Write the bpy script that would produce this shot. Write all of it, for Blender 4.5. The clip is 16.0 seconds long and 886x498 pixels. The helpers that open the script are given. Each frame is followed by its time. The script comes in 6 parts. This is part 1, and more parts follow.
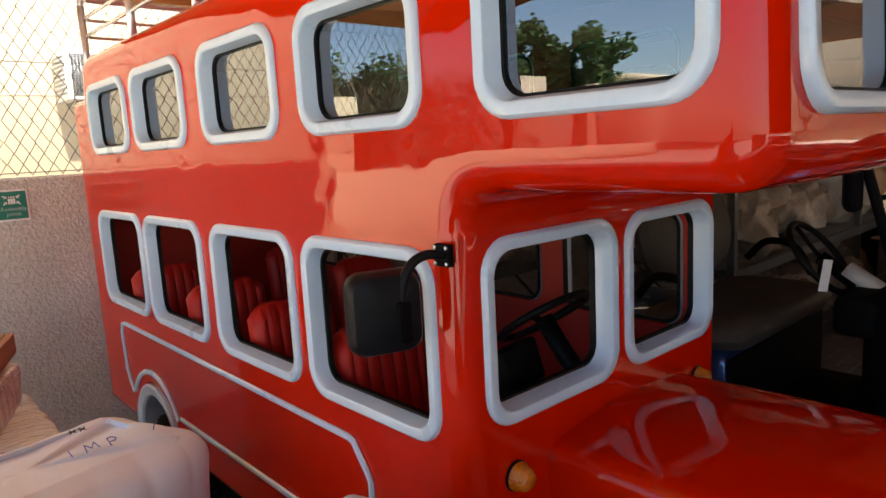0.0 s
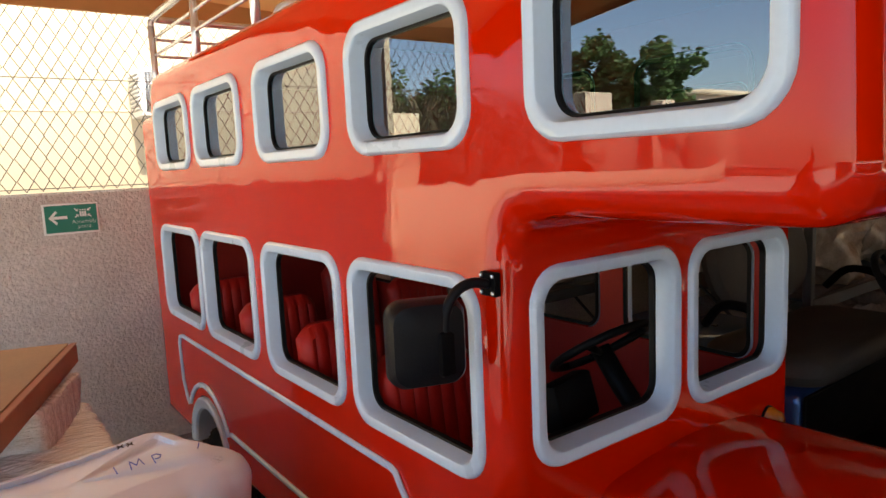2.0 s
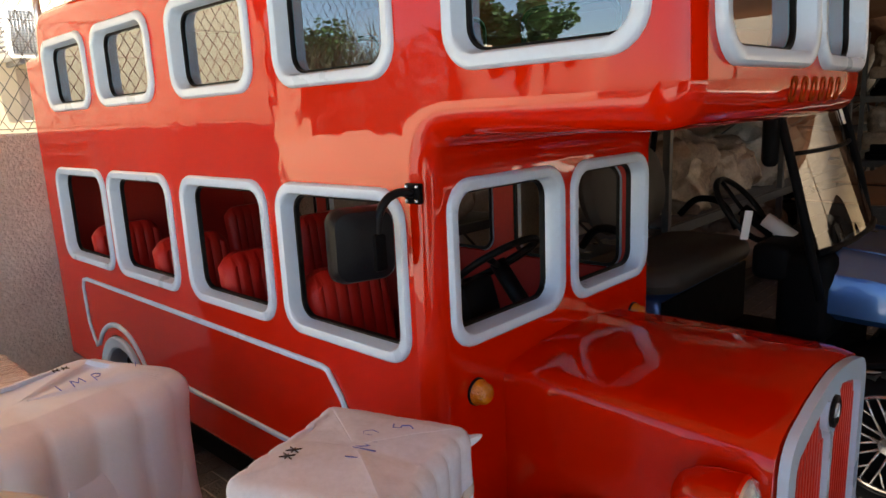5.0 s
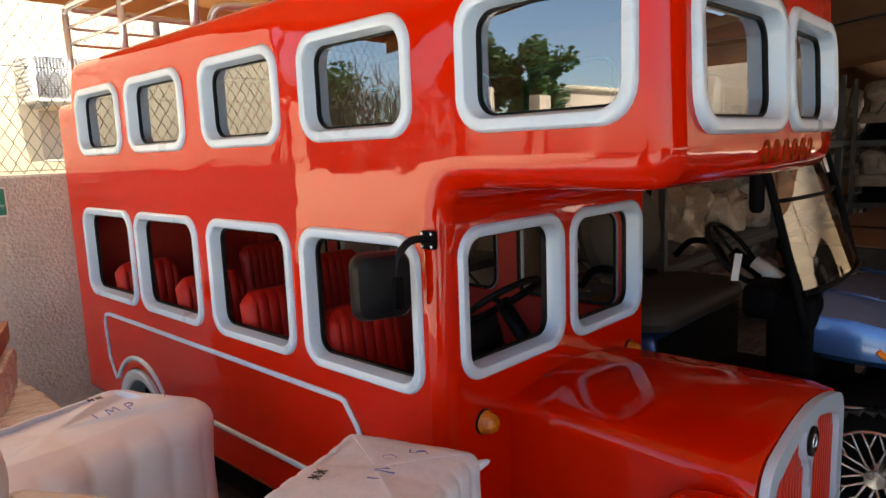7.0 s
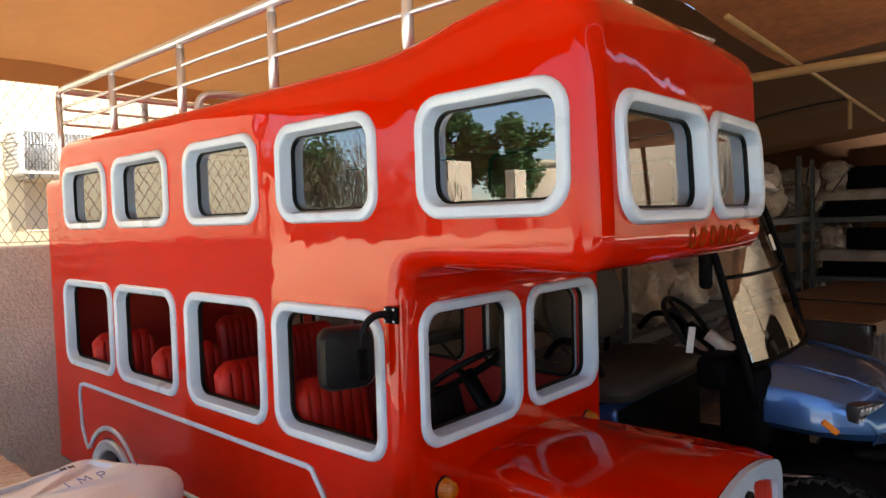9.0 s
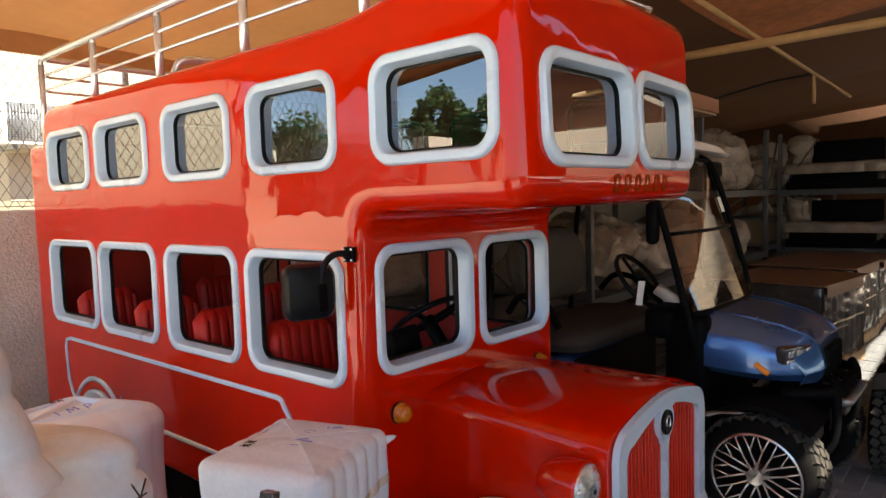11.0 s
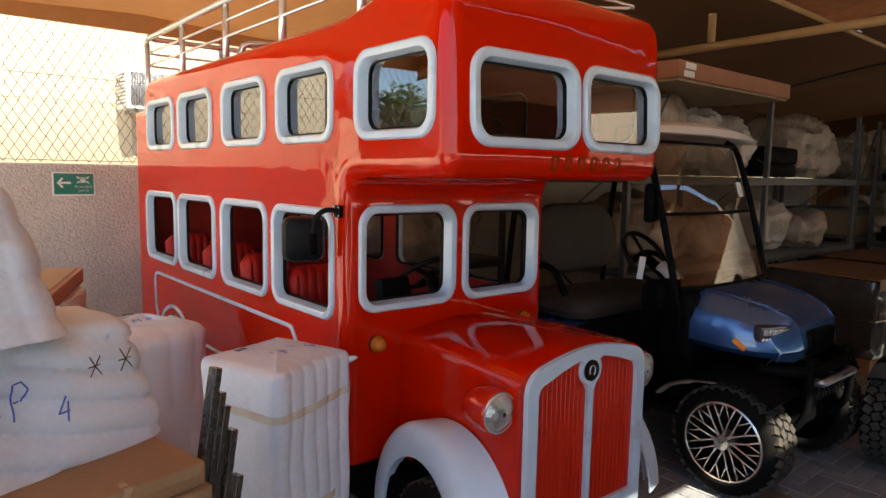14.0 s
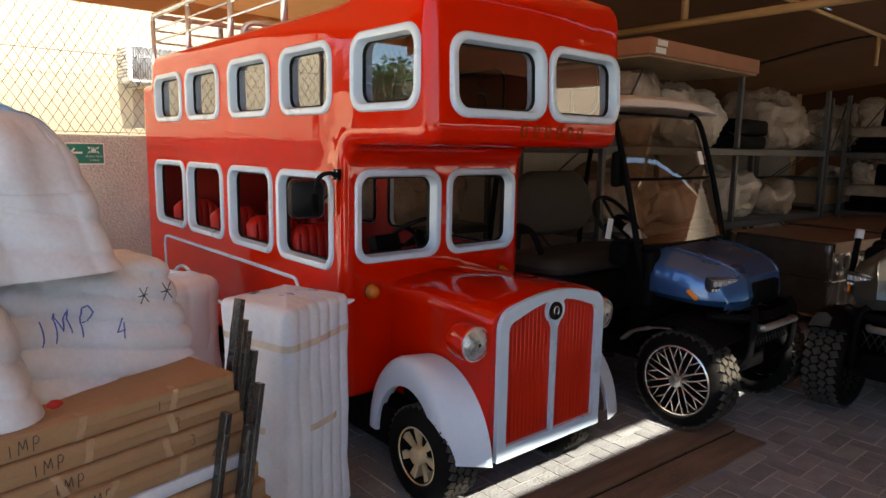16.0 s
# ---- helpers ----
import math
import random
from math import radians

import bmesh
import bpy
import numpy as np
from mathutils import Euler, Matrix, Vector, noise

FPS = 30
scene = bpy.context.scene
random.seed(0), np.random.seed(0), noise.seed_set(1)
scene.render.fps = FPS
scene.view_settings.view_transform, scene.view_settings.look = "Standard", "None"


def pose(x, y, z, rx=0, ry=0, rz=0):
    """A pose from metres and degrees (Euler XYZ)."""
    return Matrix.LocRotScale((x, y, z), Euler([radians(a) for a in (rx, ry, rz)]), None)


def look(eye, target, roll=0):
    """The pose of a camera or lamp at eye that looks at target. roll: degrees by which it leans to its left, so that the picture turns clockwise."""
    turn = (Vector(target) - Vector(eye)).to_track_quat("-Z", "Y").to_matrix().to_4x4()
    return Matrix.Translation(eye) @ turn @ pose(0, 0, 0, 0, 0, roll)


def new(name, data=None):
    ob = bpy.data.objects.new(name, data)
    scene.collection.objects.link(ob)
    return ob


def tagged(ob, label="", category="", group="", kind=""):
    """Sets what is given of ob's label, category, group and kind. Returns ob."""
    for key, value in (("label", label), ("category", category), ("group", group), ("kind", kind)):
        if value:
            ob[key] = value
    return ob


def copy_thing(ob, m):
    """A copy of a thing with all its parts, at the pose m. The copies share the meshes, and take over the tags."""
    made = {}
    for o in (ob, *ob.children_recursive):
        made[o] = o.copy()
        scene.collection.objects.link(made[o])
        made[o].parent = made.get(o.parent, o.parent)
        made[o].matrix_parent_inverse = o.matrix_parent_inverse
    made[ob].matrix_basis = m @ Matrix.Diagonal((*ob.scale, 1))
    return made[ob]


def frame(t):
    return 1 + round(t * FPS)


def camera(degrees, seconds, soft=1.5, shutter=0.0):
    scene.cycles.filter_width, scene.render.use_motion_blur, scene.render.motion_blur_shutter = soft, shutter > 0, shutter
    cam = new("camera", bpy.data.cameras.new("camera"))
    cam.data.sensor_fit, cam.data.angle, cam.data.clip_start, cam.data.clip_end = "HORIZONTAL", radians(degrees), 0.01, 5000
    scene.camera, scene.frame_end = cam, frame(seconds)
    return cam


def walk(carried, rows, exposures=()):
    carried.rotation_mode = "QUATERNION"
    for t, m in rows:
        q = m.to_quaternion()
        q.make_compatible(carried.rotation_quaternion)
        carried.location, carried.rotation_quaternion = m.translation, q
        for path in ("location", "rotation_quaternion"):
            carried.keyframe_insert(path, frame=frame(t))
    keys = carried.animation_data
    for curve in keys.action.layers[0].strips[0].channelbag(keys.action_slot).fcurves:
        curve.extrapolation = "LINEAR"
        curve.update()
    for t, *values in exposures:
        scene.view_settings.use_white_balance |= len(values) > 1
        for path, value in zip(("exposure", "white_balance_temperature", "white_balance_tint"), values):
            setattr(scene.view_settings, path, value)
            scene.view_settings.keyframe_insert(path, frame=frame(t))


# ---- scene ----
from mathutils import bvhtree

cam = camera(67.4, 16.0)
PATH = [
    (0, (0.086, 0.002, 1.64), (1.4, 1.478, 1.333), -3.1),
    (0.5, (0.133, 0.028, 1.649), (1.399, 1.549, 1.356), -2.8),
    (1, (0.142, 0.05, 1.641), (1.365, 1.609, 1.37), -1.8),
    (1.5, (0.152, 0.047, 1.653), (1.341, 1.632, 1.385), -2.4),
    (2, (0.16, 0.039, 1.652), (1.337, 1.636, 1.399), -2.6),
    (2.5, (0.17, 0.049, 1.653), (1.363, 1.637, 1.416), -2.8),
    (3, (0.166, 0.041, 1.658), (1.453, 1.557, 1.446), -2.3),
    (3.5, (0.079, 0.037, 1.655), (1.458, 1.471, 1.458), -0.9),
    (4, (-0.027, 0.054, 1.606), (1.423, 1.41, 1.358), -1.4),
    (4.2, (-0.038, 0.022, 1.595), (1.402, 1.372, 1.271), -3.0),
    (6.3, (-0.199, -0.155, 1.614), (1.21, 1.2, 1.19), -2.4),
    (6.5, (-0.213, -0.167, 1.625), (1.205, 1.19, 1.241), -2.3),
    (7, (-0.226, -0.187, 1.646), (1.208, 1.176, 1.35), -2.2),
    (7.5, (-0.254, -0.208, 1.656), (1.201, 1.151, 1.458), -2.2),
    (8, (-0.263, -0.243, 1.664), (1.208, 1.108, 1.55), -1.9),
    (8.2, (-0.276, -0.261, 1.687), (1.211, 1.074, 1.596), -2.1),
    (10.3, (-0.373, -0.477, 1.621), (1.118, 0.853, 1.521), -1.3),
    (10.5, (-0.398, -0.501, 1.591), (1.092, 0.828, 1.479), -2.2),
    (11, (-0.395, -0.559, 1.579), (1.118, 0.74, 1.429), -1.7),
    (11.5, (-0.194, -0.727, 1.587), (1.252, 0.643, 1.407), 0.0),
    (12, (-0.067, -0.814, 1.575), (1.345, 0.591, 1.397), -0.9),
    (12.5, (-0.115, -0.886, 1.577), (1.286, 0.529, 1.386), -0.2),
    (13, (-0.235, -1.071, 1.565), (1.106, 0.402, 1.384), 2.2),
    (13.5, (-0.313, -1.157, 1.559), (0.988, 0.348, 1.351), 2.0),
    (14, (-0.337, -1.231, 1.568), (0.932, 0.298, 1.341), 1.0),
    (14.5, (-0.404, -1.389, 1.517), (0.839, 0.163, 1.302), 2.3),
    (15, (-0.478, -1.479, 1.525), (0.755, 0.075, 1.274), 0.9),
    (15.5, (-0.567, -1.491, 1.521), (0.712, 0.022, 1.247), 0.8),
    (16, (-0.567, -1.556, 1.543), (0.715, -0.051, 1.239), 1.0),
]
walk(cam, [(t, look(eye, target, roll)) for t, eye, target, roll in PATH], exposures=[(0, 1.92, 7000, 10), (1.5, 1.84, 7000, 10), (2.5, 1.98, 7000, 10), (3.5, 2.04, 7000, 10), (4.5, 2.04, 7000, 10), (6.5, 2.08, 7000, 10), (12.5, 2.1, 7000, 10), (14.2, 1.95, 7000, 10), (16, 1.9, 7000, 10)])

# ---- light ----
SUN_ELEV, SUN_AZ = 50.0, 4.0     # sun stands behind the camera, over -y
world = bpy.data.worlds.new("sky")
scene.world = world
world.use_nodes = True
wn = world.node_tree
sky = wn.nodes.new("ShaderNodeTexSky")
sky.sky_type = "NISHITA"
sky.sun_disc = False
sky.sun_elevation = radians(SUN_ELEV)
sky.sun_rotation = radians(180 + SUN_AZ)
sky.dust_density = 0.4
sky.ozone_density = 2.5
wn.nodes["Background"].inputs[1].default_value = 0.092
wn.links.new(sky.outputs[0], wn.nodes["Background"].inputs[0])
sun_data = bpy.data.lights.new("sun", "SUN")
sun_data.energy, sun_data.angle, sun_data.color = 4.6, radians(0.5), (1.0, 0.91, 0.77)
sun = new("sun", sun_data)
az = radians(SUN_AZ)
sun_from = Vector((-math.sin(az) * math.cos(radians(SUN_ELEV)), -math.cos(az) * math.cos(radians(SUN_ELEV)), math.sin(radians(SUN_ELEV))))
sun.matrix_world = look(sun_from * 30, (0, 0, 0))


# ---- materials ----
def material(name, color, rough=0.5, metal=0.0, vary=0.12, scale=6.0, bump=0.0, bump_scale=40.0, coat=0.0, fine=0.5, second=None, sheen=0.0, by_object=0.0, spec=0.5, trans=0.0, coat_ior=1.5, stretch=None, bump_dist=0.01, bump_detail=4):
    m = bpy.data.materials.new(name)
    m.use_nodes = True
    nt = m.node_tree
    n, l = nt.nodes, nt.links
    b = n["Principled BSDF"]
    b.inputs["Roughness"].default_value = rough
    b.inputs["Metallic"].default_value = metal
    b.inputs["Coat Weight"].default_value = coat
    b.inputs["Coat Roughness"].default_value = 0.03
    b.inputs["Coat IOR"].default_value = coat_ior
    b.inputs["Specular IOR Level"].default_value = spec
    b.inputs["Sheen Weight"].default_value = sheen
    tc = n.new("ShaderNodeTexCoord")
    big = n.new("ShaderNodeTexNoise")
    big.inputs["Scale"].default_value = scale
    big.inputs["Detail"].default_value = 5
    small = n.new("ShaderNodeTexNoise")
    small.inputs["Scale"].default_value = scale * 14
    small.inputs["Detail"].default_value = 3
    co = tc.outputs["Object"]
    if stretch:
        mp = n.new("ShaderNodeMapping")
        mp.inputs["Scale"].default_value = stretch
        l.new(co, mp.inputs["Vector"])
        co = mp.outputs[0]
    l.new(co, big.inputs["Vector"])
    l.new(co, small.inputs["Vector"])
    add = n.new("ShaderNodeMath")
    add.operation = "MULTIPLY_ADD"
    l.new(small.outputs["Fac"], add.inputs[0])
    add.inputs[1].default_value = fine
    l.new(big.outputs["Fac"], add.inputs[2])
    ramp = n.new("ShaderNodeMapRange")
    ramp.inputs["From Min"].default_value = 0.3 + 0.3 * fine
    ramp.inputs["From Max"].default_value = 0.7 + 0.7 * fine
    l.new(add.outputs[0], ramp.inputs["Value"])
    mix = n.new("ShaderNodeMix")
    mix.data_type = "RGBA"
    dark = second or tuple(c * (1 - vary) for c in color)
    light = tuple(min(1, c * (1 + vary)) for c in color) if not second else color
    mix.inputs["A"].default_value = (*dark, 1)
    mix.inputs["B"].default_value = (*light, 1)
    l.new(ramp.outputs[0], mix.inputs["Factor"])
    out = mix.outputs["Result"]
    if by_object:
        info = n.new("ShaderNodeObjectInfo")
        hsv = n.new("ShaderNodeHueSaturation")
        mr = n.new("ShaderNodeMapRange")
        mr.inputs["To Min"].default_value = 1 - by_object
        mr.inputs["To Max"].default_value = 1 + by_object
        l.new(info.outputs["Random"], mr.inputs["Value"])
        l.new(mr.outputs[0], hsv.inputs["Value"])
        l.new(out, hsv.inputs["Color"])
        out = hsv.outputs[0]
    l.new(out, b.inputs["Base Color"])
    rr = n.new("ShaderNodeMapRange")
    rr.inputs["To Min"].default_value = max(0.02, rough * 0.85)
    rr.inputs["To Max"].default_value = min(1, rough * 1.2)
    l.new(big.outputs["Fac"], rr.inputs["Value"])
    l.new(rr.outputs[0], b.inputs["Roughness"])
    if bump:
        bn = n.new("ShaderNodeTexNoise")
        bn.inputs["Scale"].default_value = bump_scale
        bn.inputs["Detail"].default_value = bump_detail
        l.new(co, bn.inputs["Vector"])
        bu = n.new("ShaderNodeBump")
        bu.inputs["Strength"].default_value = bump
        bu.inputs["Distance"].default_value = bump_dist
        l.new(bn.outputs["Fac"], bu.inputs["Height"])
        l.new(bu.outputs[0], b.inputs["Normal"])
        if coat:
            l.new(bu.outputs[0], b.inputs["Coat Normal"])
    if trans:
        tl = n.new("ShaderNodeBsdfTranslucent")
        l.new(out, tl.inputs["Color"])
        ms = n.new("ShaderNodeMixShader")
        ms.inputs[0].default_value = trans
        l.new(b.outputs[0], ms.inputs[1])
        l.new(tl.outputs[0], ms.inputs[2])
        l.new(ms.outputs[0], n["Material Output"].inputs["Surface"])
    return m


def glassy(name, tint, gloss_color=(1, 1, 1), ior=1.5, rough=0.0):
    m = bpy.data.materials.new(name)
    m.use_nodes = True
    n, l = m.node_tree.nodes, m.node_tree.links
    n.remove(n["Principled BSDF"])
    tr = n.new("ShaderNodeBsdfTransparent")
    tr.inputs[0].default_value = (*tint, 1)
    gl = n.new("ShaderNodeBsdfGlossy")
    gl.inputs["Color"].default_value = (*gloss_color, 1)
    gl.inputs["Roughness"].default_value = rough
    fr = n.new("ShaderNodeFresnel")
    fr.inputs["IOR"].default_value = ior
    ms = n.new("ShaderNodeMixShader")
    l.new(fr.outputs[0], ms.inputs[0])
    l.new(tr.outputs[0], ms.inputs[1])
    l.new(gl.outputs[0], ms.inputs[2])
    l.new(ms.outputs[0], n["Material Output"].inputs["Surface"])
    return m


RED = material("red_gloss_paint", (0.54, 0.011, 0.0005), 0.5, vary=0.05, scale=1.3, bump=0.26, bump_scale=6.0, coat=1.0, fine=0.2, spec=0.0, coat_ior=1.42, bump_detail=1.5)
RED_GRILLE = material("red_grille_paint", (0.52, 0.018, 0.004), 0.38, vary=0.08, scale=4, bump=0.05, bump_scale=30, spec=0.35)
# Body red with interior shade put in; also the small tie's own dark red.
RED_IN = material("dark_red_and_inner_shade", (0.38, 0.014, 0.006), 0.6, vary=0.15, scale=5, bump=0.1)
WHITE = material("pale_grey_paint", (0.50, 0.64, 0.79), 0.28, vary=0.06, scale=5, bump=0.03, bump_scale=25, coat=0.5)
FENDER = material("pale_grey_fender_paint", (0.52, 0.62, 0.75), 0.4, vary=0.06, scale=4, bump=0.04, bump_scale=20, coat=0.2)
BLACK = material("black_rubber", (0.006, 0.006, 0.0065), 0.45, spec=0.12, vary=0.25, scale=20, bump=0.1, bump_scale=90)
BLACK_PLASTIC = material("black_plastic", (0.004, 0.0042, 0.005), 0.5, spec=0.04, vary=0.2, scale=15, bump=0.15, bump_scale=260)
TYRE = material("tyre_rubber", (0.007, 0.007, 0.0073), 0.75, spec=0.06, vary=0.3, scale=25, bump=0.2, bump_scale=120)
GLOSS_BLACK = material("glossy_black_plastic", (0.006, 0.0068, 0.009), 0.38, spec=0.12, vary=0.2, scale=15, bump=0.08, bump_scale=200)
CHROME = material("polished_steel", (0.72, 0.76, 0.81), 0.22, 0.7, vary=0.06, scale=8, bump=0.02)
TREAD = material("dusty_tyre_tread", (0.075, 0.070, 0.062), 0.85, spec=0.2, second=(0.025, 0.024, 0.022), scale=25, bump=0.2, bump_scale=120)
CHROME_DARK = material("machined_alloy", (0.72, 0.68, 0.63), 0.22, 0.75, vary=0.1, scale=15)
GOLD = material("pale_gold_alloy", (0.66, 0.54, 0.34), 0.35, 0.5, vary=0.12, scale=18)
AMBER = material("amber_lens", (0.55, 0.17, 0.006), 0.15, bump=0.6, bump_scale=120, vary=0.15, scale=60, coat=1.0)
ORANGE = material("orange_marker_lens", (0.85, 0.24, 0.02), 0.2, vary=0.1, scale=30)
LAMP_GREY = material("grey_lamp_glass", (0.05, 0.055, 0.065), 0.15, 0.2, vary=0.1, scale=60, coat=1.0)
LENS = material("clear_lamp_glass", (0.85, 0.87, 0.88), 0.1, 0.6, second=(0.10, 0.105, 0.11), scale=26, bump=0.5, bump_scale=70, coat=1.0)
SEAT_RED = material("red_vinyl", (0.42, 0.012, 0.007), 0.42, spec=0.25, vary=0.18, scale=14, bump=0.12, bump_scale=160)
SEAT_GREY = material("grey_brown_vinyl", (0.050, 0.043, 0.038), 0.5, spec=0.15, vary=0.15, scale=10, bump=0.15, bump_scale=120)
BLUE = material("metallic_blue_paint", (0.035, 0.12, 0.32), 0.28, 0.6, vary=0.1, scale=3, coat=1.0)
DARK_PAINT = material("dark_grey_metallic_paint", (0.075, 0.08, 0.075), 0.3, 0.5, vary=0.1, scale=3, coat=1.0)
CONCRETE = material("rough_cement_render", (0.56, 0.53, 0.485), 0.9, vary=0.22, scale=2.6, bump=0.9, bump_scale=55, fine=1.1, bump_dist=0.016)
TAN_WALL = material("tan_wall_paint", (0.56, 0.46, 0.35), 0.85, vary=0.1, scale=1.2, bump=0.3, bump_scale=50)
BUFF_WALL = material("buff_wall_paint", (0.33, 0.26, 0.185), 0.85, vary=0.1, scale=1.2, bump=0.3, bump_scale=50)
CREAM = material("cream_wall_paint", (0.70, 0.60, 0.43), 0.85, vary=0.05, scale=1.5, bump=0.25, bump_scale=60)
PALE_WALL = material("pale_cream_wall_paint", (0.86, 0.77, 0.56), 0.85, vary=0.06, scale=1.5, bump=0.25, bump_scale=60)
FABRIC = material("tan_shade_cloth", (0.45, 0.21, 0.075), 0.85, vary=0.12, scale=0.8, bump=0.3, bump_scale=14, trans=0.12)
# Same tan cloth with the deeper shade under the canopy put into its colour.
FABRIC_HALF_SHADE = material("tan_cloth_half_shade", (0.22, 0.075, 0.026), 0.85, vary=0.55, scale=0.9, bump=0.3, bump_scale=14, trans=0.06)
FABRIC_DEEP_SHADE = material("tan_cloth_deep_shade", (0.085, 0.034, 0.013), 0.85, vary=0.2, scale=0.8, bump=0.3, bump_scale=14, trans=0.025)
PIPE = material("ochre_painted_steel", (0.46, 0.29, 0.13), 0.5, vary=0.15, scale=6, bump=0.1)
RACK = material("dull_grey_steel", (0.085, 0.089, 0.094), 0.5, 0.4, vary=0.25, scale=14)
GALV = material("galvanised_steel", (0.32, 0.33, 0.34), 0.42, 0.8, vary=0.22, scale=14)
WIRE = material("galvanised_wire", (0.15, 0.135, 0.115), 0.6, 0.2, vary=0.2, scale=14)
PAVER = material("grey_concrete_paver", (0.225, 0.24, 0.26), 0.85, vary=0.28, scale=9, bump=0.8, bump_scale=80, by_object=0.2, fine=0.9, bump_dist=0.02)
SAND = material("sandy_joint_bed", (0.40, 0.40, 0.39), 0.95, vary=0.2, scale=12, bump=0.6, bump_scale=80)
RUST = material("brown_weathered_steel", (0.23, 0.17, 0.125), 0.7, 0.1, vary=0.35, scale=7, bump=0.5, bump_scale=40, second=(0.085, 0.06, 0.046), stretch=(0.5, 3.0, 3.0), fine=0.8)
YARD = material("dusty_yard_ground", (0.70, 0.67, 0.61), 0.95, vary=0.2, scale=0.7, bump=0.5, bump_scale=12)
CARDBOARD = material("brown_cardboard", (0.33, 0.205, 0.11), 0.8, vary=0.12, scale=5, bump=0.12, bump_scale=40)
CARD_DARK = material("worn_cardboard", (0.30, 0.185, 0.11), 0.8, vary=0.2, scale=6, bump=0.15, bump_scale=30)
FILM_DARK = material("film_over_black_metal", (0.03, 0.03, 0.028), 0.18, second=(0.004, 0.004, 0.004), scale=14, bump=0.9, bump_scale=60, coat=1.0)
TAPE = material("brown_packing_tape", (0.44, 0.31, 0.19), 0.08, vary=0.1, scale=14, coat=0.6)
FOAM = material("white_foam_wrap", (0.65, 0.73, 0.85), 0.5, vary=0.12, scale=5, bump=0.7, bump_scale=8, trans=0.04)
TAPE_CLEAR = material("clear_packing_tape", (0.60, 0.57, 0.50), 0.15, vary=0.15, scale=14, coat=0.6)
FOAM_PINK = material("beige_foam_wrap", (0.74, 0.85, 0.97), 0.5, second=(0.74, 0.78, 0.82), scale=1.6, fine=0.1, bump=0.25, bump_scale=14)
CARD_LID = material("dark_brown_lid_board", (0.20, 0.098, 0.052), 0.45, vary=0.3, scale=4, bump=0.2, bump_scale=20)
CARD_RED = material("reddish_cardboard", (0.36, 0.155, 0.085), 0.75, vary=0.15, scale=6, bump=0.1, bump_scale=30)
FILM = material("cloudy_plastic_film", (0.38, 0.305, 0.245), 0.2, vary=0.4, scale=4, bump=0.8, bump_scale=9, trans=0.25, bump_dist=0.02)
FILM_PALE = material("pale_plastic_film", (0.52, 0.465, 0.40), 0.2, vary=0.3, scale=4, bump=0.8, bump_scale=9, trans=0.2, bump_dist=0.02)
CRINKLE = material("crinkled_clear_film", (0.93, 0.95, 0.97), 0.16, vary=0.3, scale=6, bump=1.0, bump_scale=11, coat=0.8, stretch=(1.2, 7.0, 9.0), second=(0.66, 0.61, 0.54), fine=0.8, bump_dist=0.02)
STRETCH = material("stretch_film_over_crates", (0.085, 0.08, 0.072), 0.25, second=(0.03, 0.029, 0.027), scale=3, bump=0.7, bump_scale=4, stretch=(1.0, 1.0, 1.8), coat=1.0, bump_dist=0.02)
WOOD = material("pallet_wood", (0.36, 0.25, 0.15), 0.8, vary=0.25, scale=8, bump=0.3)
INK_BLUE = material("blue_marker_ink", (0.05, 0.12, 0.50), 0.5, vary=0.3, scale=30)
INK_BLACK = material("black_marker_ink", (0.02, 0.02, 0.025), 0.5, vary=0.2, scale=30)
OLIVE = material("faded_olive_lettering", (0.24, 0.032, 0.006), 0.8, spec=0.0, vary=0.3, scale=30)
GREEN = material("green_sign_face", (0.012, 0.20, 0.14), 0.4, vary=0.08, scale=10)
SIGN_WHITE = material("white_sign_print", (0.78, 0.80, 0.78), 0.4, vary=0.05, scale=10)
WHITE_PLASTIC = material("white_plastic", (0.74, 0.73, 0.71), 0.35, vary=0.06, scale=6)
ROOF_PLASTIC = material("white_roof_plastic", (0.74, 0.70, 0.66), 0.4, vary=0.05, scale=3, trans=0.15)
PAPER = material("white_paper_tag", (0.80, 0.80, 0.78), 0.7, vary=0.05, scale=20)
BARK = material("brown_bark", (0.13, 0.09, 0.06), 0.9, vary=0.3, scale=9, bump=0.6)
LEAF = material("green_leaves", (0.06, 0.12, 0.03), 0.6, vary=0.4, scale=3, trans=0.25)
DRY = material("dry_brush", (0.11, 0.095, 0.055), 0.8, vary=0.3, scale=3)
DARK_HOLE = material("dark_window_glass", (0.03, 0.03, 0.035), 0.12, vary=0.2, scale=4)
GLASS = glassy("tinted_window_glass", (0.58, 0.53, 0.48), (0.90, 0.94, 1.0), ior=2.7)
SHIELD = glassy("tinted_windshield", (0.50, 0.44, 0.36), ior=2.05)
MESH_BLACK = material("black_wire_mesh", (0.03, 0.03, 0.03), 0.4, 0.5, vary=0.2, scale=50)


# ---- mesh helpers ----
def part(name, bm, mat, parent=None, label="", sharp=38):
    """Link a bmesh, built in the coordinates of the thing, as one mesh object."""
    for e in bm.edges:
        e.smooth = len(e.link_faces) == 2 and e.calc_face_angle(0) < radians(sharp)
    for f in bm.faces:
        f.smooth = True
    me = bpy.data.meshes.new(name)
    bm.to_mesh(me)
    bm.free()
    me.materials.append(mat)
    ob = new(name, me)
    if parent is not None:
        ob.parent = parent
    if label:
        ob["label"] = label
    return ob


def thing(name, label, category, group="", kind="", m=None):
    e = new(name)
    e.empty_display_size = 0.1
    if m is not None:
        e.matrix_basis = m
    return tagged(e, label, category, group, kind)


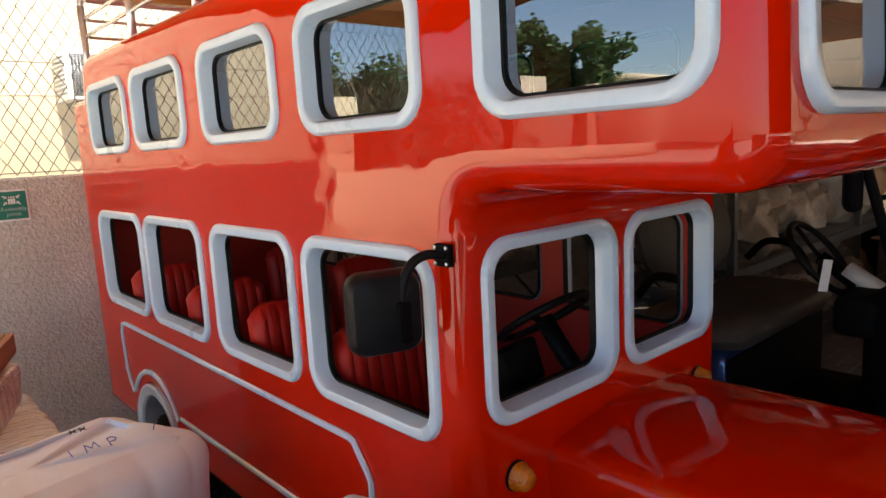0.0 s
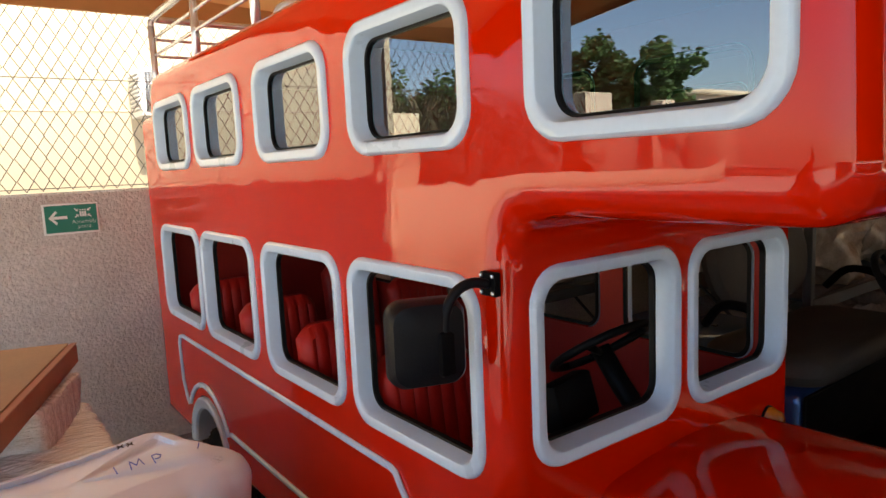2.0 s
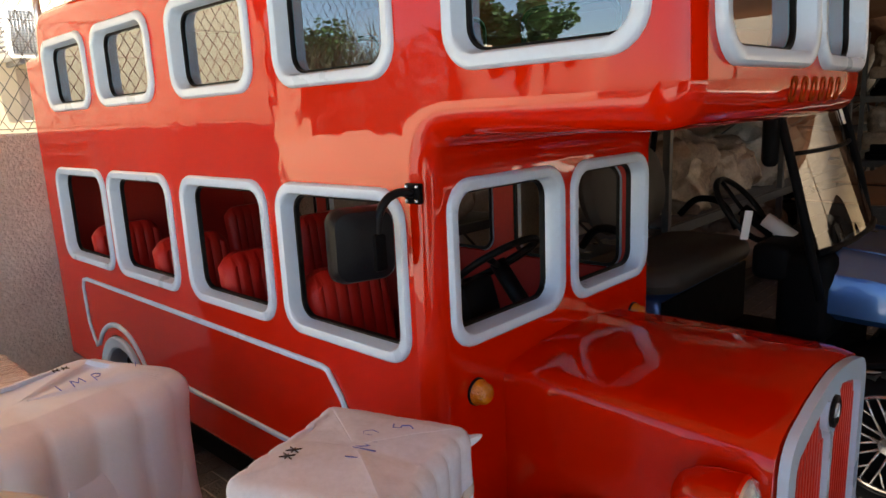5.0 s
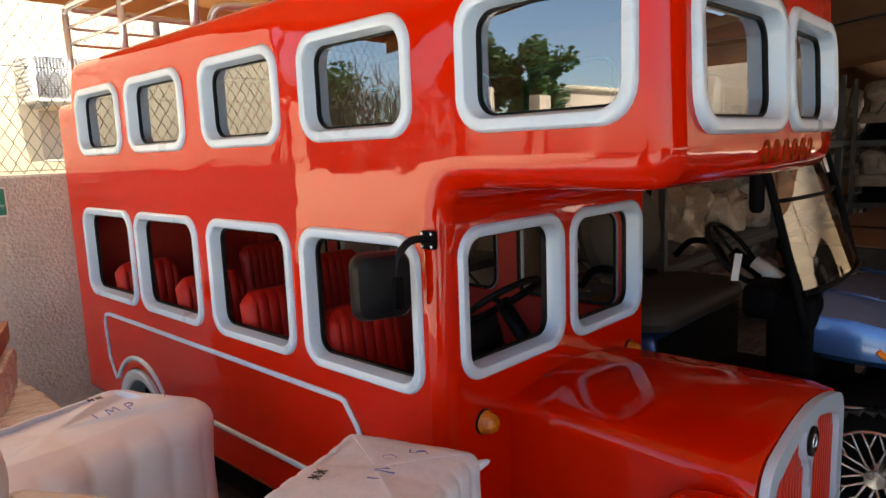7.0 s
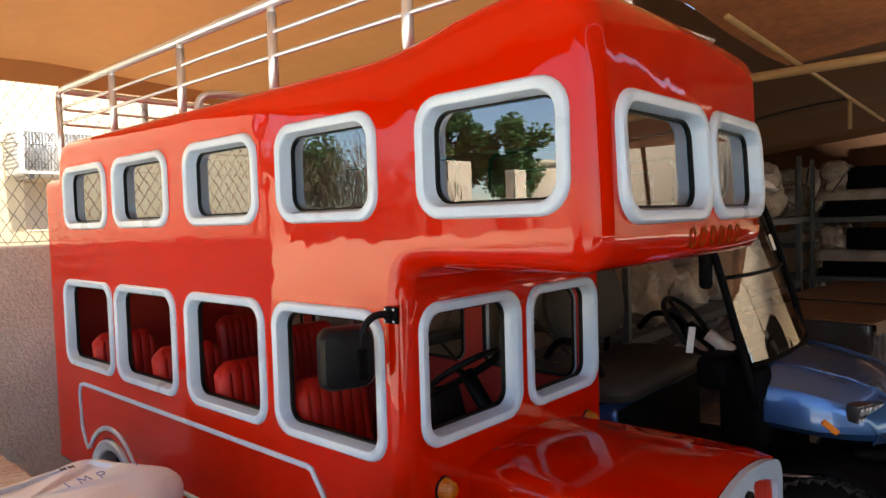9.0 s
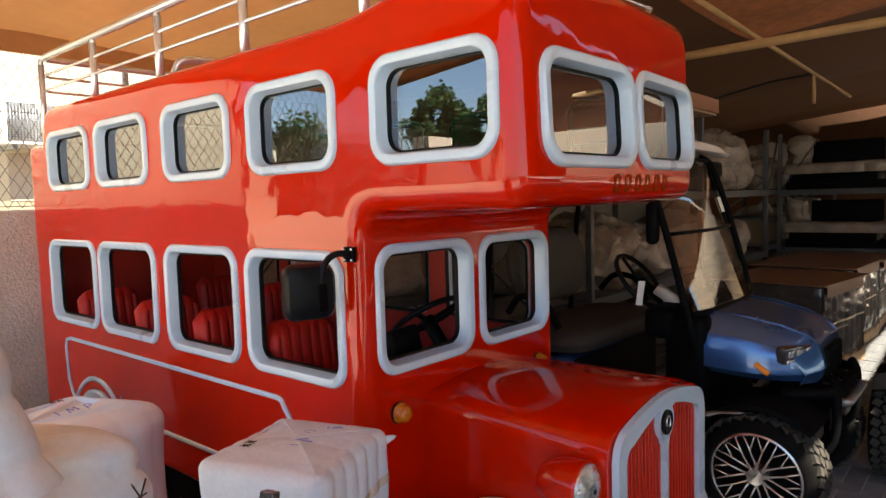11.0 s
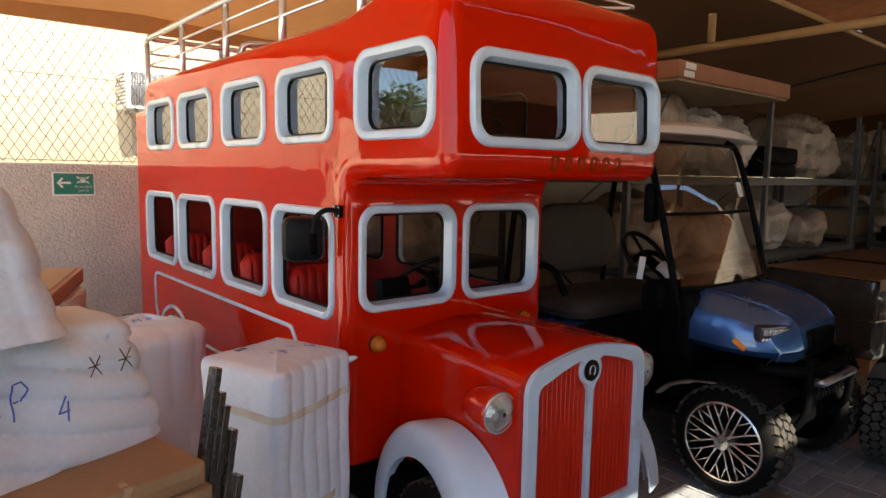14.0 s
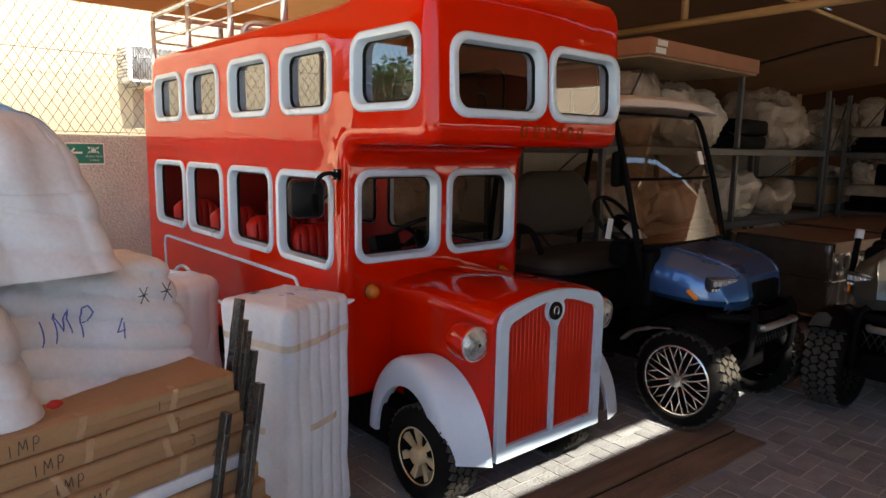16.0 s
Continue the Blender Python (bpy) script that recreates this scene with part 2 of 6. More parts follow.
def box(bm, lo, hi, bevel=0.0, seg=2, m=None):
    v = [bm.verts.new((x, y, z)) for z in (lo[2], hi[2]) for y in (lo[1], hi[1]) for x in (lo[0], hi[0])]
    fs = [bm.faces.new([v[i] for i in q]) for q in ((0, 2, 3, 1), (4, 5, 7, 6), (0, 1, 5, 4), (1, 3, 7, 5), (3, 2, 6, 7), (2, 0, 4, 6))]
    if m is not None:
        bmesh.ops.transform(bm, matrix=m, verts=v)
    if bevel:
        es = {e for f in fs for e in f.edges}
        bmesh.ops.bevel(bm, geom=list(es), offset=bevel, segments=seg, profile=0.5, affect="EDGES")
    return bm


def one_box(lo, hi, bevel=0.0, seg=2, m=None):
    return box(bmesh.new(), lo, hi, bevel, seg, m)


def frame_axes(d):
    d = Vector(d).normalized()
    a = Vector((0, 0, 1)) if abs(d.z) < 0.9 else Vector((1, 0, 0))
    u = d.cross(a).normalized()
    return u, d.cross(u).normalized()


def tube(bm, pts, r, seg=10, closed=False, flat=1.0, up=None):
    """Sweep a round (or flattened) section along points."""
    pts = [Vector(p) for p in pts]
    n = len(pts)
    rings = []
    u = None
    for i, p in enumerate(pts):
        a = pts[(i - 1) % n] if closed or i else p
        b = pts[(i + 1) % n] if closed or i < n - 1 else p
        d = (b - a).normalized()
        if up is not None:
            w = Vector(up)
            u = d.cross(w).normalized()
            v = w
        else:
            if u is None:
                u, v = frame_axes(d)
            else:
                u = (u - d * u.dot(d)).normalized()
                v = d.cross(u).normalized()
        rr = r[i] if isinstance(r, (list, tuple)) else r
        rings.append([bm.verts.new(p + u * (rr * math.cos(6.28318 * k / seg)) + v * (rr * flat * math.sin(6.28318 * k / seg))) for k in range(seg)])
    for i in range(n if closed else n - 1):
        a, b = rings[i], rings[(i + 1) % n]
        for k in range(seg):
            bm.faces.new((a[k], a[(k + 1) % seg], b[(k + 1) % seg], b[k]))
    if not closed:
        bm.faces.new(rings[0][::-1])
        bm.faces.new(rings[-1])
    return bm


def one_tube(pts, r, seg=10, **kw):
    return tube(bmesh.new(), pts, r, seg, **kw)


def smooth_path(pts, per=6, closed=False):
    pts = [Vector(p) for p in pts]
    n = len(pts)
    out = []
    for i in range(n if closed else n - 1):
        p0 = pts[(i - 1) % n] if closed or i else pts[0] * 2 - pts[1]
        p1, p2 = pts[i], pts[(i + 1) % n]
        p3 = pts[(i + 2) % n] if closed or i < n - 2 else pts[-1] * 2 - pts[-2]
        for k in range(per):
            t = k / per
            out.append(0.5 * ((2 * p1) + (p2 - p0) * t + (2 * p0 - 5 * p1 + 4 * p2 - p3) * t * t + (3 * p1 - p0 - 3 * p2 + p3) * t ** 3))
    if not closed:
        out.append(pts[-1])
    return out


def lathe(bm, profile, seg=32, m=None, caps=True):
    """Turn (r, h) rows round the local z axis."""
    rings = []
    for r, h in profile:
        rings.append([bm.verts.new((r * math.cos(6.28318 * k / seg), r * math.sin(6.28318 * k / seg), h)) for k in range(seg)])
    fs = []
    for a, b in zip(rings, rings[1:]):
        for k in range(seg):
            fs.append(bm.faces.new((a[k], a[(k + 1) % seg], b[(k + 1) % seg], b[k])))
    if caps:
        fs.append(bm.faces.new(rings[0][::-1]))
        fs.append(bm.faces.new(rings[-1]))
    if m is not None:
        bmesh.ops.transform(bm, matrix=m, verts=[v for r in rings for v in r])
    return bm


def one_lathe(profile, seg=32, m=None, caps=True):
    return lathe(bmesh.new(), profile, seg, m, caps)


def aim(x, y, z, d):
    """A pose whose local z points along d."""
    return Matrix.Translation((x, y, z)) @ Vector(d).to_track_quat("Z", "Y").to_matrix().to_4x4()


def rounded_rect(w, h, r, seg=6):
    out = []
    for cx, cy, a0 in ((w / 2 - r, h / 2 - r, 0), (-w / 2 + r, h / 2 - r, 90), (-w / 2 + r, -h / 2 + r, 180), (w / 2 - r, -h / 2 + r, 270)):
        for k in range(seg + 1):
            a = radians(a0 + 90 * k / seg)
            out.append((cx + r * math.cos(a), cy + r * math.sin(a)))
    return out


def loops_mesh(rows, m, close_last=False, seg=6, first=False):
    """Bridge rounded rectangles given as (width, height, radius, height along the normal)."""
    bm = bmesh.new()
    rings = [[bm.verts.new((x, y, n)) for x, y in rounded_rect(w, h, max(r, 0.003), seg)] for w, h, r, n in rows]
    for a, b in zip(rings, rings[1:]):
        for k in range(len(a)):
            bm.faces.new((a[k], a[(k + 1) % len(a)], b[(k + 1) % len(a)], b[k]))
    if close_last:
        bm.faces.new(rings[-1])
    if first:
        bm.faces.new(rings[0][::-1])
    bmesh.ops.transform(bm, matrix=m, verts=bm.verts)
    bmesh.ops.recalc_face_normals(bm, faces=bm.faces)
    return bm


def facing(o, u, v, n):
    m = Matrix((u, v, n)).transposed().to_4x4()
    m.translation = o
    return m


def letters(body, size, mat, parent, m, name="lettering", depth=0.0008, squash=1.0):
    cu = bpy.data.curves.new(name, "FONT")
    cu.body, cu.size, cu.extrude, cu.align_x, cu.align_y = body, size, depth, "CENTER", "CENTER"
    cu.resolution_u = 2
    cu.offset = -0.02 * size
    tmp = bpy.data.objects.new(name, cu)
    me = bpy.data.meshes.new_from_object(tmp)
    bpy.data.objects.remove(tmp)
    bm = bmesh.new()
    bm.from_mesh(me)
    bmesh.ops.transform(bm, matrix=m @ Matrix.Diagonal((squash, 1, 1, 1)), verts=bm.verts)
    return part(name, bm, mat, parent)


# ---- setting ----
def setting(name, bm, mat, label, category):
    return tagged(part(name, bm, mat), label, category, kind="structure")


WALL_Y = 4.37
ground = setting("ground", one_box((-40, -40, -0.3), (60, 60, -0.035)), YARD, "dusty pale ground of the yard", "ground")
bed = setting("paving_bed", one_box((-2.8, -9, -0.3), (14, WALL_Y, -0.005)), SAND, "sandy bed under the block paving", "paving")
wall = setting("wall_back", one_box((-0.75, WALL_Y, -0.05), (14.2, WALL_Y + 0.2, 1.59), 0.012, 1), CONCRETE, "grey cement-rendered low boundary wall", "wall")
# Dark sheet closes the far end, standing in for its shade.
far_shade = setting("wall_far_side", one_box((14, -1.2, -0.05), (14.2, WALL_Y - 0.01, 4.3)), FABRIC_DEEP_SHADE, "dark sheet added at the far end to stand for its shade", "wall")
# Unseen wall added for tan reflections; it also hides the sky.
setting("wall_far_front", one_box((16.6, -11, -0.05), (16.8, 1.2, 5.0)), BUFF_WALL, "unseen buff wall added beyond the far end of the walkway for reflections", "wall")
# Sheet added behind the racks; its dark colour stands for deep shade.
back_fill = setting("shed_back_sheet", one_box((2.9, WALL_Y - 0.06, 1.595), (13.99, WALL_Y - 0.03, 2.9)), FABRIC_DEEP_SHADE, "sheet added behind the storage racks, darkened to stand for deep shade", "wall")


def canopy_z(y):
    return 2.68 + (WALL_Y - y) * 0.105


def canopy(name, y0, y1, x0, x1, cloth):
    bm = bmesh.new()
    nx, ny = 46, 24
    grid = []
    for j in range(ny + 1):
        y = y0 + (y1 - y0) * j / ny
        row = []
        for i in range(nx + 1):
            x = x0 + (x1 - x0) * i / nx
            sag = 0.05 * abs(math.sin((x + 1.8) * math.pi / 3.0)) + 0.015 * noise.noise(Vector((x * 1.3, y * 1.3, 0)))
            row.append(bm.verts.new((x, y, canopy_z(y) + 0.06 - sag)))
        grid.append(row)
    for j in range(ny):
        for i in range(nx):
            bm.faces.new((grid[j][i], grid[j][i + 1], grid[j + 1][i + 1], grid[j + 1][i]))
    ob = setting(name, bm, cloth, "tan translucent shade cloth stretched over pipes", "canopy")
    return ob


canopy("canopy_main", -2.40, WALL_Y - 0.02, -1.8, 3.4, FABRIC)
# Cloth darkens by area: shade deeper in the shed is put in its colour.
canopy("canopy_middle", -2.40, 1.4, 3.4, 6.6, FABRIC_HALF_SHADE)
canopy("canopy_deep", 1.4, WALL_Y - 0.02, 3.4, 14, FABRIC_DEEP_SHADE)
canopy("canopy_far", -2.40, 1.4, 6.6, 14, FABRIC_DEEP_SHADE)
# Front canopy, out of view: darkened cloth dims light on the bus front.
canopy("canopy_front", -9, -2.56, -1.8, 14, FABRIC_HALF_SHADE)
# Unseen wall added behind the walkway to keep light out of the shed.
setting("wall_front", one_box((-1.8, -9.2, -0.05), (14.2, -9, 0.9)), CONCRETE, "unseen grey wall added behind the walkway to block light", "wall")
# Added out of view to hide sunlit yard ground from the bus front.
setting("wall_yard_side", one_box((-3.1, -9.2, -0.05), (-2.9, -2.6, 1.5), 0.01, 1), CONCRETE, "unseen grey wall added along the open side to block yard light", "wall")
# Unseen screen added above the front wall to cut light and reflections.
setting("canopy_front_valance", one_box((-1.8, -9.04, 1.5), (14, -9.01, 4.2), 0.004, 1), FABRIC_DEEP_SHADE, "unseen dark screen added behind the walkway to cut front light", "canopy")
hem = one_box((-1.8, WALL_Y - 0.035, 2.6), (14, WALL_Y - 0.012, 2.75), 0.004, 1)
setting("canopy_hem", hem, FABRIC, "tan cloth hem along the edge of the canopy", "canopy")


bm = bmesh.new()
edge = [[bm.verts.new((-1.8 + dx, y, canopy_z(y) + dz)) for y in (-2.4, 0.0, 2.0, WALL_Y - 0.04)] for dx, dz in ((0.0, 0.06), (0.0, -0.18), (0.012, -0.18), (0.012, 0.06))]
for a, b in zip(edge, edge[1:] + edge[:1]):
    for k in range(3):
        bm.faces.new((a[k], a[k + 1], b[k + 1], b[k]))
setting("canopy_valance", bm, FABRIC, "tan cloth valance along the open side", "canopy")


def pipe(name, a, b, r, label):
    return tagged(part(name, one_tube([a, b], r, 12), PIPE), label, "pipe", "pipes of the canopy frame", "structure")


pipe("canopy_pipe", (5.2, -2.0, 2.74), (5.17, 4.3, 2.66), 0.036, "ochre steel beam under the shade cloth")
pipe("canopy_strut", (5.18, 1.85, 2.73), (5.18, 1.85, canopy_z(1.85) + 0.03), 0.033, "ochre steel strut on a beam")
pipe("canopy_brace", (3.9, 1.06, 2.85), (10.6, 1.22, 2.85), 0.020, "thin steel pipe bracing the shade cloth")
bm = one_tube(smooth_path([(8.04, 1.16, 2.85), (8.3, 1.75, 2.84), (8.9, 2.84, 2.76)], 5), 0.016, 10)
tagged(part("canopy_brace", bm, RACK), "thin bent grey pipe under the shade cloth", "pipe", "pipes of the canopy frame", "structure")
pipe("canopy_strut", (8.04, 1.16, 2.85), (8.04, 1.16, 2.52), 0.022, "ochre steel strut below a brace")
for x, ys in ((-1.75, (-6.0,)), (13.6, (-6.0, 4.2))):
    for y in ys:
        pipe("canopy_post", (x, y, -0.03), (x, y, canopy_z(y)), 0.05, "ochre steel post holding the canopy")

# cream building behind the wall
B_Y = 6.5
house = thing("building", "sunlit cream-painted building behind the boundary wall", "building")
bm = one_box((-2.2, B_Y, -0.04), (16, B_Y + 6, 7.5))
part("wall", bm, CREAM, house)
part("parapet", one_box((-2.24, B_Y - 0.04, 7.5), (16.04, B_Y + 6.04, 7.7), 0.01, 1), CREAM, house, "cream parapet")
part("render_joint", one_box((-2.2, B_Y - 0.006, 2.235), (16, B_Y - 0.001, 2.25)), TAN_WALL, house, "thin tan joint in the render")

# Flat tan plate, slightly proud of the cream wall.
part("shutter", one_box((1.69, B_Y - 0.012, 1.675), (2.30, B_Y - 0.002, 2.12), 0.004, 1), TAN_WALL, house, "flat tan panel on the wall below the air conditioner")

ac = thing("air_conditioner", "white air conditioner with a mesh grille on the cream wall", "air conditioner")
part("body", one_box((1.55, B_Y - 0.42, 2.17), (2.21, B_Y - 0.005, 2.57), 0.012), WHITE_PLASTIC, ac)
bm = bmesh.new()
for i in range(24):
    x = 1.59 + 0.58 * i / 23
    box(bm, (x - 0.004, B_Y - 0.434, 2.21), (x + 0.004, B_Y - 0.421, 2.53))
for i in range(16):
    z = 2.21 + 0.32 * i / 15
    box(bm, (1.59, B_Y - 0.432, z - 0.003), (2.17, B_Y - 0.423, z + 0.003))
part("grille", bm, GALV, ac, "grey mesh grille")
for x in (1.65, 2.11):
    part("bracket", one_box((x - 0.02, B_Y - 0.38, 2.13), (x + 0.02, B_Y + 0.002, 2.169), 0.003, 1), GALV, ac, "steel wall bracket")
bm = bmesh.new()
for i in range(9):
    z = 2.22 + 0.29 * i / 8
    box(bm, (1.538, B_Y - 0.38, z), (1.549, B_Y - 0.06, z + 0.016))
part("louvre", bm, GALV, ac)

# chain-link fence on the wall
fence = thing("chain_link_fence", "weathered chain-link fence standing on the cement wall", "fence")
for x in (-0.82, 1.9, 4.9):
    part("post", one_tube([(x, WALL_Y + 0.1, 1.5 if x > -0.7 else -0.03), (x, WALL_Y + 0.1, 3.4)], 0.024, 10), GALV, fence)
bm = bmesh.new()
pitch, rise = 0.078, 0.062
nx, nz = int(5.8 / pitch), int(1.75 / rise)
verts, faces = [], []


def strand(a, b, r=0.0026):
    d = (b - a)
    u, v = frame_axes(d)
    base = len(verts)
    for p in (a, b):
        for k in range(3):
            verts.append(p + u * (r * math.cos(2.0944 * k)) + v * (r * math.sin(2.0944 * k)))
    for k in range(3):
        faces.append((base + k, base + (k + 1) % 3, base + 3 + (k + 1) % 3, base + 3 + k))


for i in range(nx):
    for j in range(nz):
        x = -2.7 + i * pitch + 0.004 * math.sin(i * 1.7)
        z = 1.60 + j * rise + 0.004 * math.sin(i * 0.9 + j * 0.3)
        s = 1 if j % 2 else -1
        y = WALL_Y + 0.07 + 0.012 * math.sin(i * 0.23) + 0.006 * s
        strand(Vector((x - s * pitch / 4, y, z)), Vector((x + s * pitch / 4, y, z + rise)))
        strand(Vector((x + pitch / 2 + s * pitch / 4, y, z)), Vector((x + pitch / 2 - s * pitch / 4, y, z + rise)))
for z in (1.62, 2.24, 3.3):
    strand(Vector((-2.7, WALL_Y + 0.07, z)), Vector((3.1, WALL_Y + 0.07, z - 0.01)), 0.003)
me = bpy.data.meshes.new("wire_mesh")
me.from_pydata(verts, [], faces)
me.materials.append(WIRE)
wm = new("wire_mesh", me)
wm.parent = fence
tagged(wm, "galvanised diamond wire mesh", kind="stuff")

# green direction sign on the wall
sign = thing("sign", "green assembly point sign with a white arrow on the cement wall", "sign")
sy = WALL_Y - 0.002
part("plate", one_box((0.572, sy - 0.006, 1.352), (0.858, sy, 1.528), 0.002, 1), SIGN_WHITE, sign)
part("face", one_box((0.583, sy - 0.010, 1.363), (0.847, sy - 0.006, 1.517), 0.001, 1), GREEN, sign, "green printed face")
bm = bmesh.new()
w = [(0.600, 1.448), (0.636, 1.488), (0.645, 1.478), (0.626, 1.456), (0.694, 1.456), (0.694, 1.440), (0.626, 1.440), (0.645, 1.418), (0.636, 1.408)]
top = [bm.verts.new((x, sy - 0.0125, z)) for x, z in w]
bm.faces.new(top)
r = bmesh.ops.extrude_face_region(bm, geom=bm.faces[:])
bmesh.ops.translate(bm, vec=(0, 0.0025, 0), verts=[g for g in r["geom"] if isinstance(g, bmesh.types.BMVert)])
bmesh.ops.recalc_face_normals(bm, faces=bm.faces)
part("arrow", bm, SIGN_WHITE, sign, "white arrow")
bm = bmesh.new()
for dx, dz in ((-1, 1), (1, 1), (-1, -1), (1, -1)):
    cx, cz = 0.775 + dx * 0.042, 1.470 + dz * 0.026
    tube(bm, [(cx, sy - 0.0115, cz), (cx - dx * 0.016, sy - 0.0115, cz - dz * 0.014)], 0.0035, 6)
    tube(bm, [(cx - dx * 0.017, sy - 0.0115, cz - dz * 0.004), (cx - dx * 0.017, sy - 0.0115, cz - dz * 0.015), (cx - dx * 0.006, sy - 0.0115, cz - dz * 0.015)], 0.0028, 6)
for cx in (0.763, 0.775, 0.787):
    box(bm, (cx - 0.005, sy - 0.0125, 1.448), (cx + 0.005, sy - 0.010, 1.478))
    lathe(bm, [(0.0045, 0), (0.0045, 0.0025)], 8, aim(cx, sy - 0.010, 1.486, (0, -1, 0)))
part("pictogram", bm, SIGN_WHITE, sign, "white gathering pictogram")
fr = facing(Vector((0, 0, 0)), Vector((1, 0, 0)), Vector((0, 0, 1)), Vector((0, -1, 0)))
for body, z in (("Assembly", 1.420), ("point", 1.392)):
    m = fr.copy()
    m.translation = (0.778, sy - 0.0112, z)
    letters(body, 0.033, SIGN_WHITE, sign, m)

# old steel channel let into the paving
rail = thing("floor_channel", "brown weathered steel channel plates lying on the paving", "channel")
m = pose(1.95, 0.10, 0, 0, 0, -2.6)
part("plate", one_box((-2.2, 0.008, -0.02), (1.05, 0.185, 0.010), 0.004, 1, m), RUST, rail)
part("plate", one_box((-2.2, -0.19, -0.02), (1.0, -0.012, 0.012), 0.004, 1, m), RUST, rail)
# Black strip between the plates puts the gap's shade into colour.
part("lip", one_box((-2.2, -0.010, -0.02), (1.02, 0.006, 0.004), 0.003, 1, m), BLACK_PLASTIC, rail, "black strip that stands for the dark gap between the plates")

# yard to the open side: low walls, sheds, a tree and dry brush
sun_wall = setting("yard_low_wall", one_box((-9.5, 6.62, -0.05), (-2.25, 6.8, 1.40)), PALE_WALL, "sunlit pale cream low wall across the yard", "wall")
setting("yard_pillar", one_box((-2.78, 6.81, -0.05), (-2.40, 7.08, 2.28), 0.01, 1), CREAM, "sunlit cream gate pillar", "pillar")
setting("yard_block", one_box((-7.5, 7.7, -0.05), (-6.8, 8.1, 2.75), 0.01, 1), TAN_WALL, "tan block wall end in the yard", "wall")
setting("yard_post", one_box((-8.1, 6.86, -0.05), (-7.75, 7.1, 2.55), 0.01, 1), TAN_WALL, "tan masonry post in the yard", "post")
yard_wall = setting("yard_wall", one_box((-13.2, -14, -0.05), (-13, 16, 1.0)), TAN_WALL, "tan yard wall in full sun", "wall")


def shed(x, y, w, d, h):
    e = thing("shed", "plain tan block building across the yard", "building", "buildings across the yard")
    part("wall", one_box((x, y, -0.04), (x + w, y + d, h)), TAN_WALL, e)
    part("roof", one_box((x - 0.1, y - 0.1, h), (x + w + 0.1, y + d + 0.1, h + 0.12)), CREAM, e)
    part("door", one_box((x + w - 0.02, y + d * 0.4, 0), (x + w + 0.03, y + d * 0.4 + 0.9, 2.0)), DARK_HOLE, e)


shed(-17, 10.4, 2.6, 1.7, 3.2)


def tree(x, y, h, seed, spread=1.0):
    rnd = random.Random(seed)
    e = thing("tree", "leafy green tree with a bare forked trunk in the yard", "tree", "trees in the yard")
    bm = bmesh.new()
    tips = []
    p = Vector((x, y, -0.05))
    tube(bm, [p, p + Vector((0.06, 0.05, h * 0.25)), p + Vector((0.0, 0.1, h * 0.45))], [0.12, 0.09, 0.075], 8)
    fork = p + Vector((0.0, 0.1, h * 0.43))
    for k in range(8):
        a = k * 0.9 + rnd.random()
        q = fork + Vector((math.cos(a) * spread * rnd.uniform(0.5, 1.0), math.sin(a) * spread * rnd.uniform(0.5, 1.0), h * rnd.uniform(0.2, 0.5)))
        mid = fork.lerp(q, 0.5) + Vector((0, 0, 0.15))
        tube(bm, [fork, mid, q], [0.05, 0.03, 0.012], 6)
        tips += [mid.lerp(q, 0.4), q, q + Vector((rnd.uniform(-0.3, 0.3), rnd.uniform(-0.3, 0.3), 0.2))]
    part("trunk", bm, BARK, e)
    verts, faces = [], []
    for t in tips:
        cl = rnd.uniform(0.3, 0.55) * spread
        for k in range(250):
            d = Vector((rnd.gauss(0, 1), rnd.gauss(0, 1), rnd.gauss(0, 0.7)))
            c = t + d.normalized() * cl * rnd.random() ** 0.5
            n = Vector((rnd.gauss(0, 1), rnd.gauss(0, 1), rnd.gauss(0, 1))).normalized()
            u, v = frame_axes(n)
            s = rnd.uniform(0.05, 0.095)
            b = len(verts)
            verts += [c - u * s, c + v * s * 0.5, c + u * s, c - v * s * 0.5]
            faces.append((b, b + 1, b + 2, b + 3))
    me = bpy.data.meshes.new("crown")
    me.from_pydata(verts, [], faces)
    me.materials.append(LEAF)
    c = new("crown", me)
    c.parent = e


tree(-10.5, 10.4, 4.6, 3, 0.75)
tree(-11.0, 9.1, 3.9, 5, 0.75)
tree(-7.0, 13.0, 3.8, 8, 1.3)

verts, faces = [], []
rnd = random.Random(12)
for k in range(9000):
    c = Vector((rnd.uniform(-6.6, -2.7), rnd.uniform(7.1, 9.5), 0))
    c.z = rnd.uniform(0.0, 2.6 + 0.5 * noise.noise(c * 1.3))
    d = Vector((rnd.gauss(0, 1), rnd.gauss(0, 1), rnd.gauss(0.5, 1))).normalized() * rnd.uniform(0.1, 0.35)
    u, v = frame_axes(d)
    b = len(verts)
    verts += [c - d, c + u * 0.012, c + d, c - u * 0.012]
    faces.append((b, b + 1, b + 2, b + 3))
me = bpy.data.meshes.new("brush")
me.from_pydata(verts, [], faces)
me.materials.append(DRY)
tagged(new("brush", me), "tangled dry brush along the yard", "brush", kind="stuff")


# ---- the bus ----
X, Y, Z = Vector((1, 0, 0)), Vector((0, 1, 0)), Vector((0, 0, 1))
BX0, BX1, BXC = 1.015, 2.185, 1.60
BOW, LEAN = 0.02, 0.05
bus = thing("bus", "glossy red miniature double-decker bus with pale grey window frames", "bus")


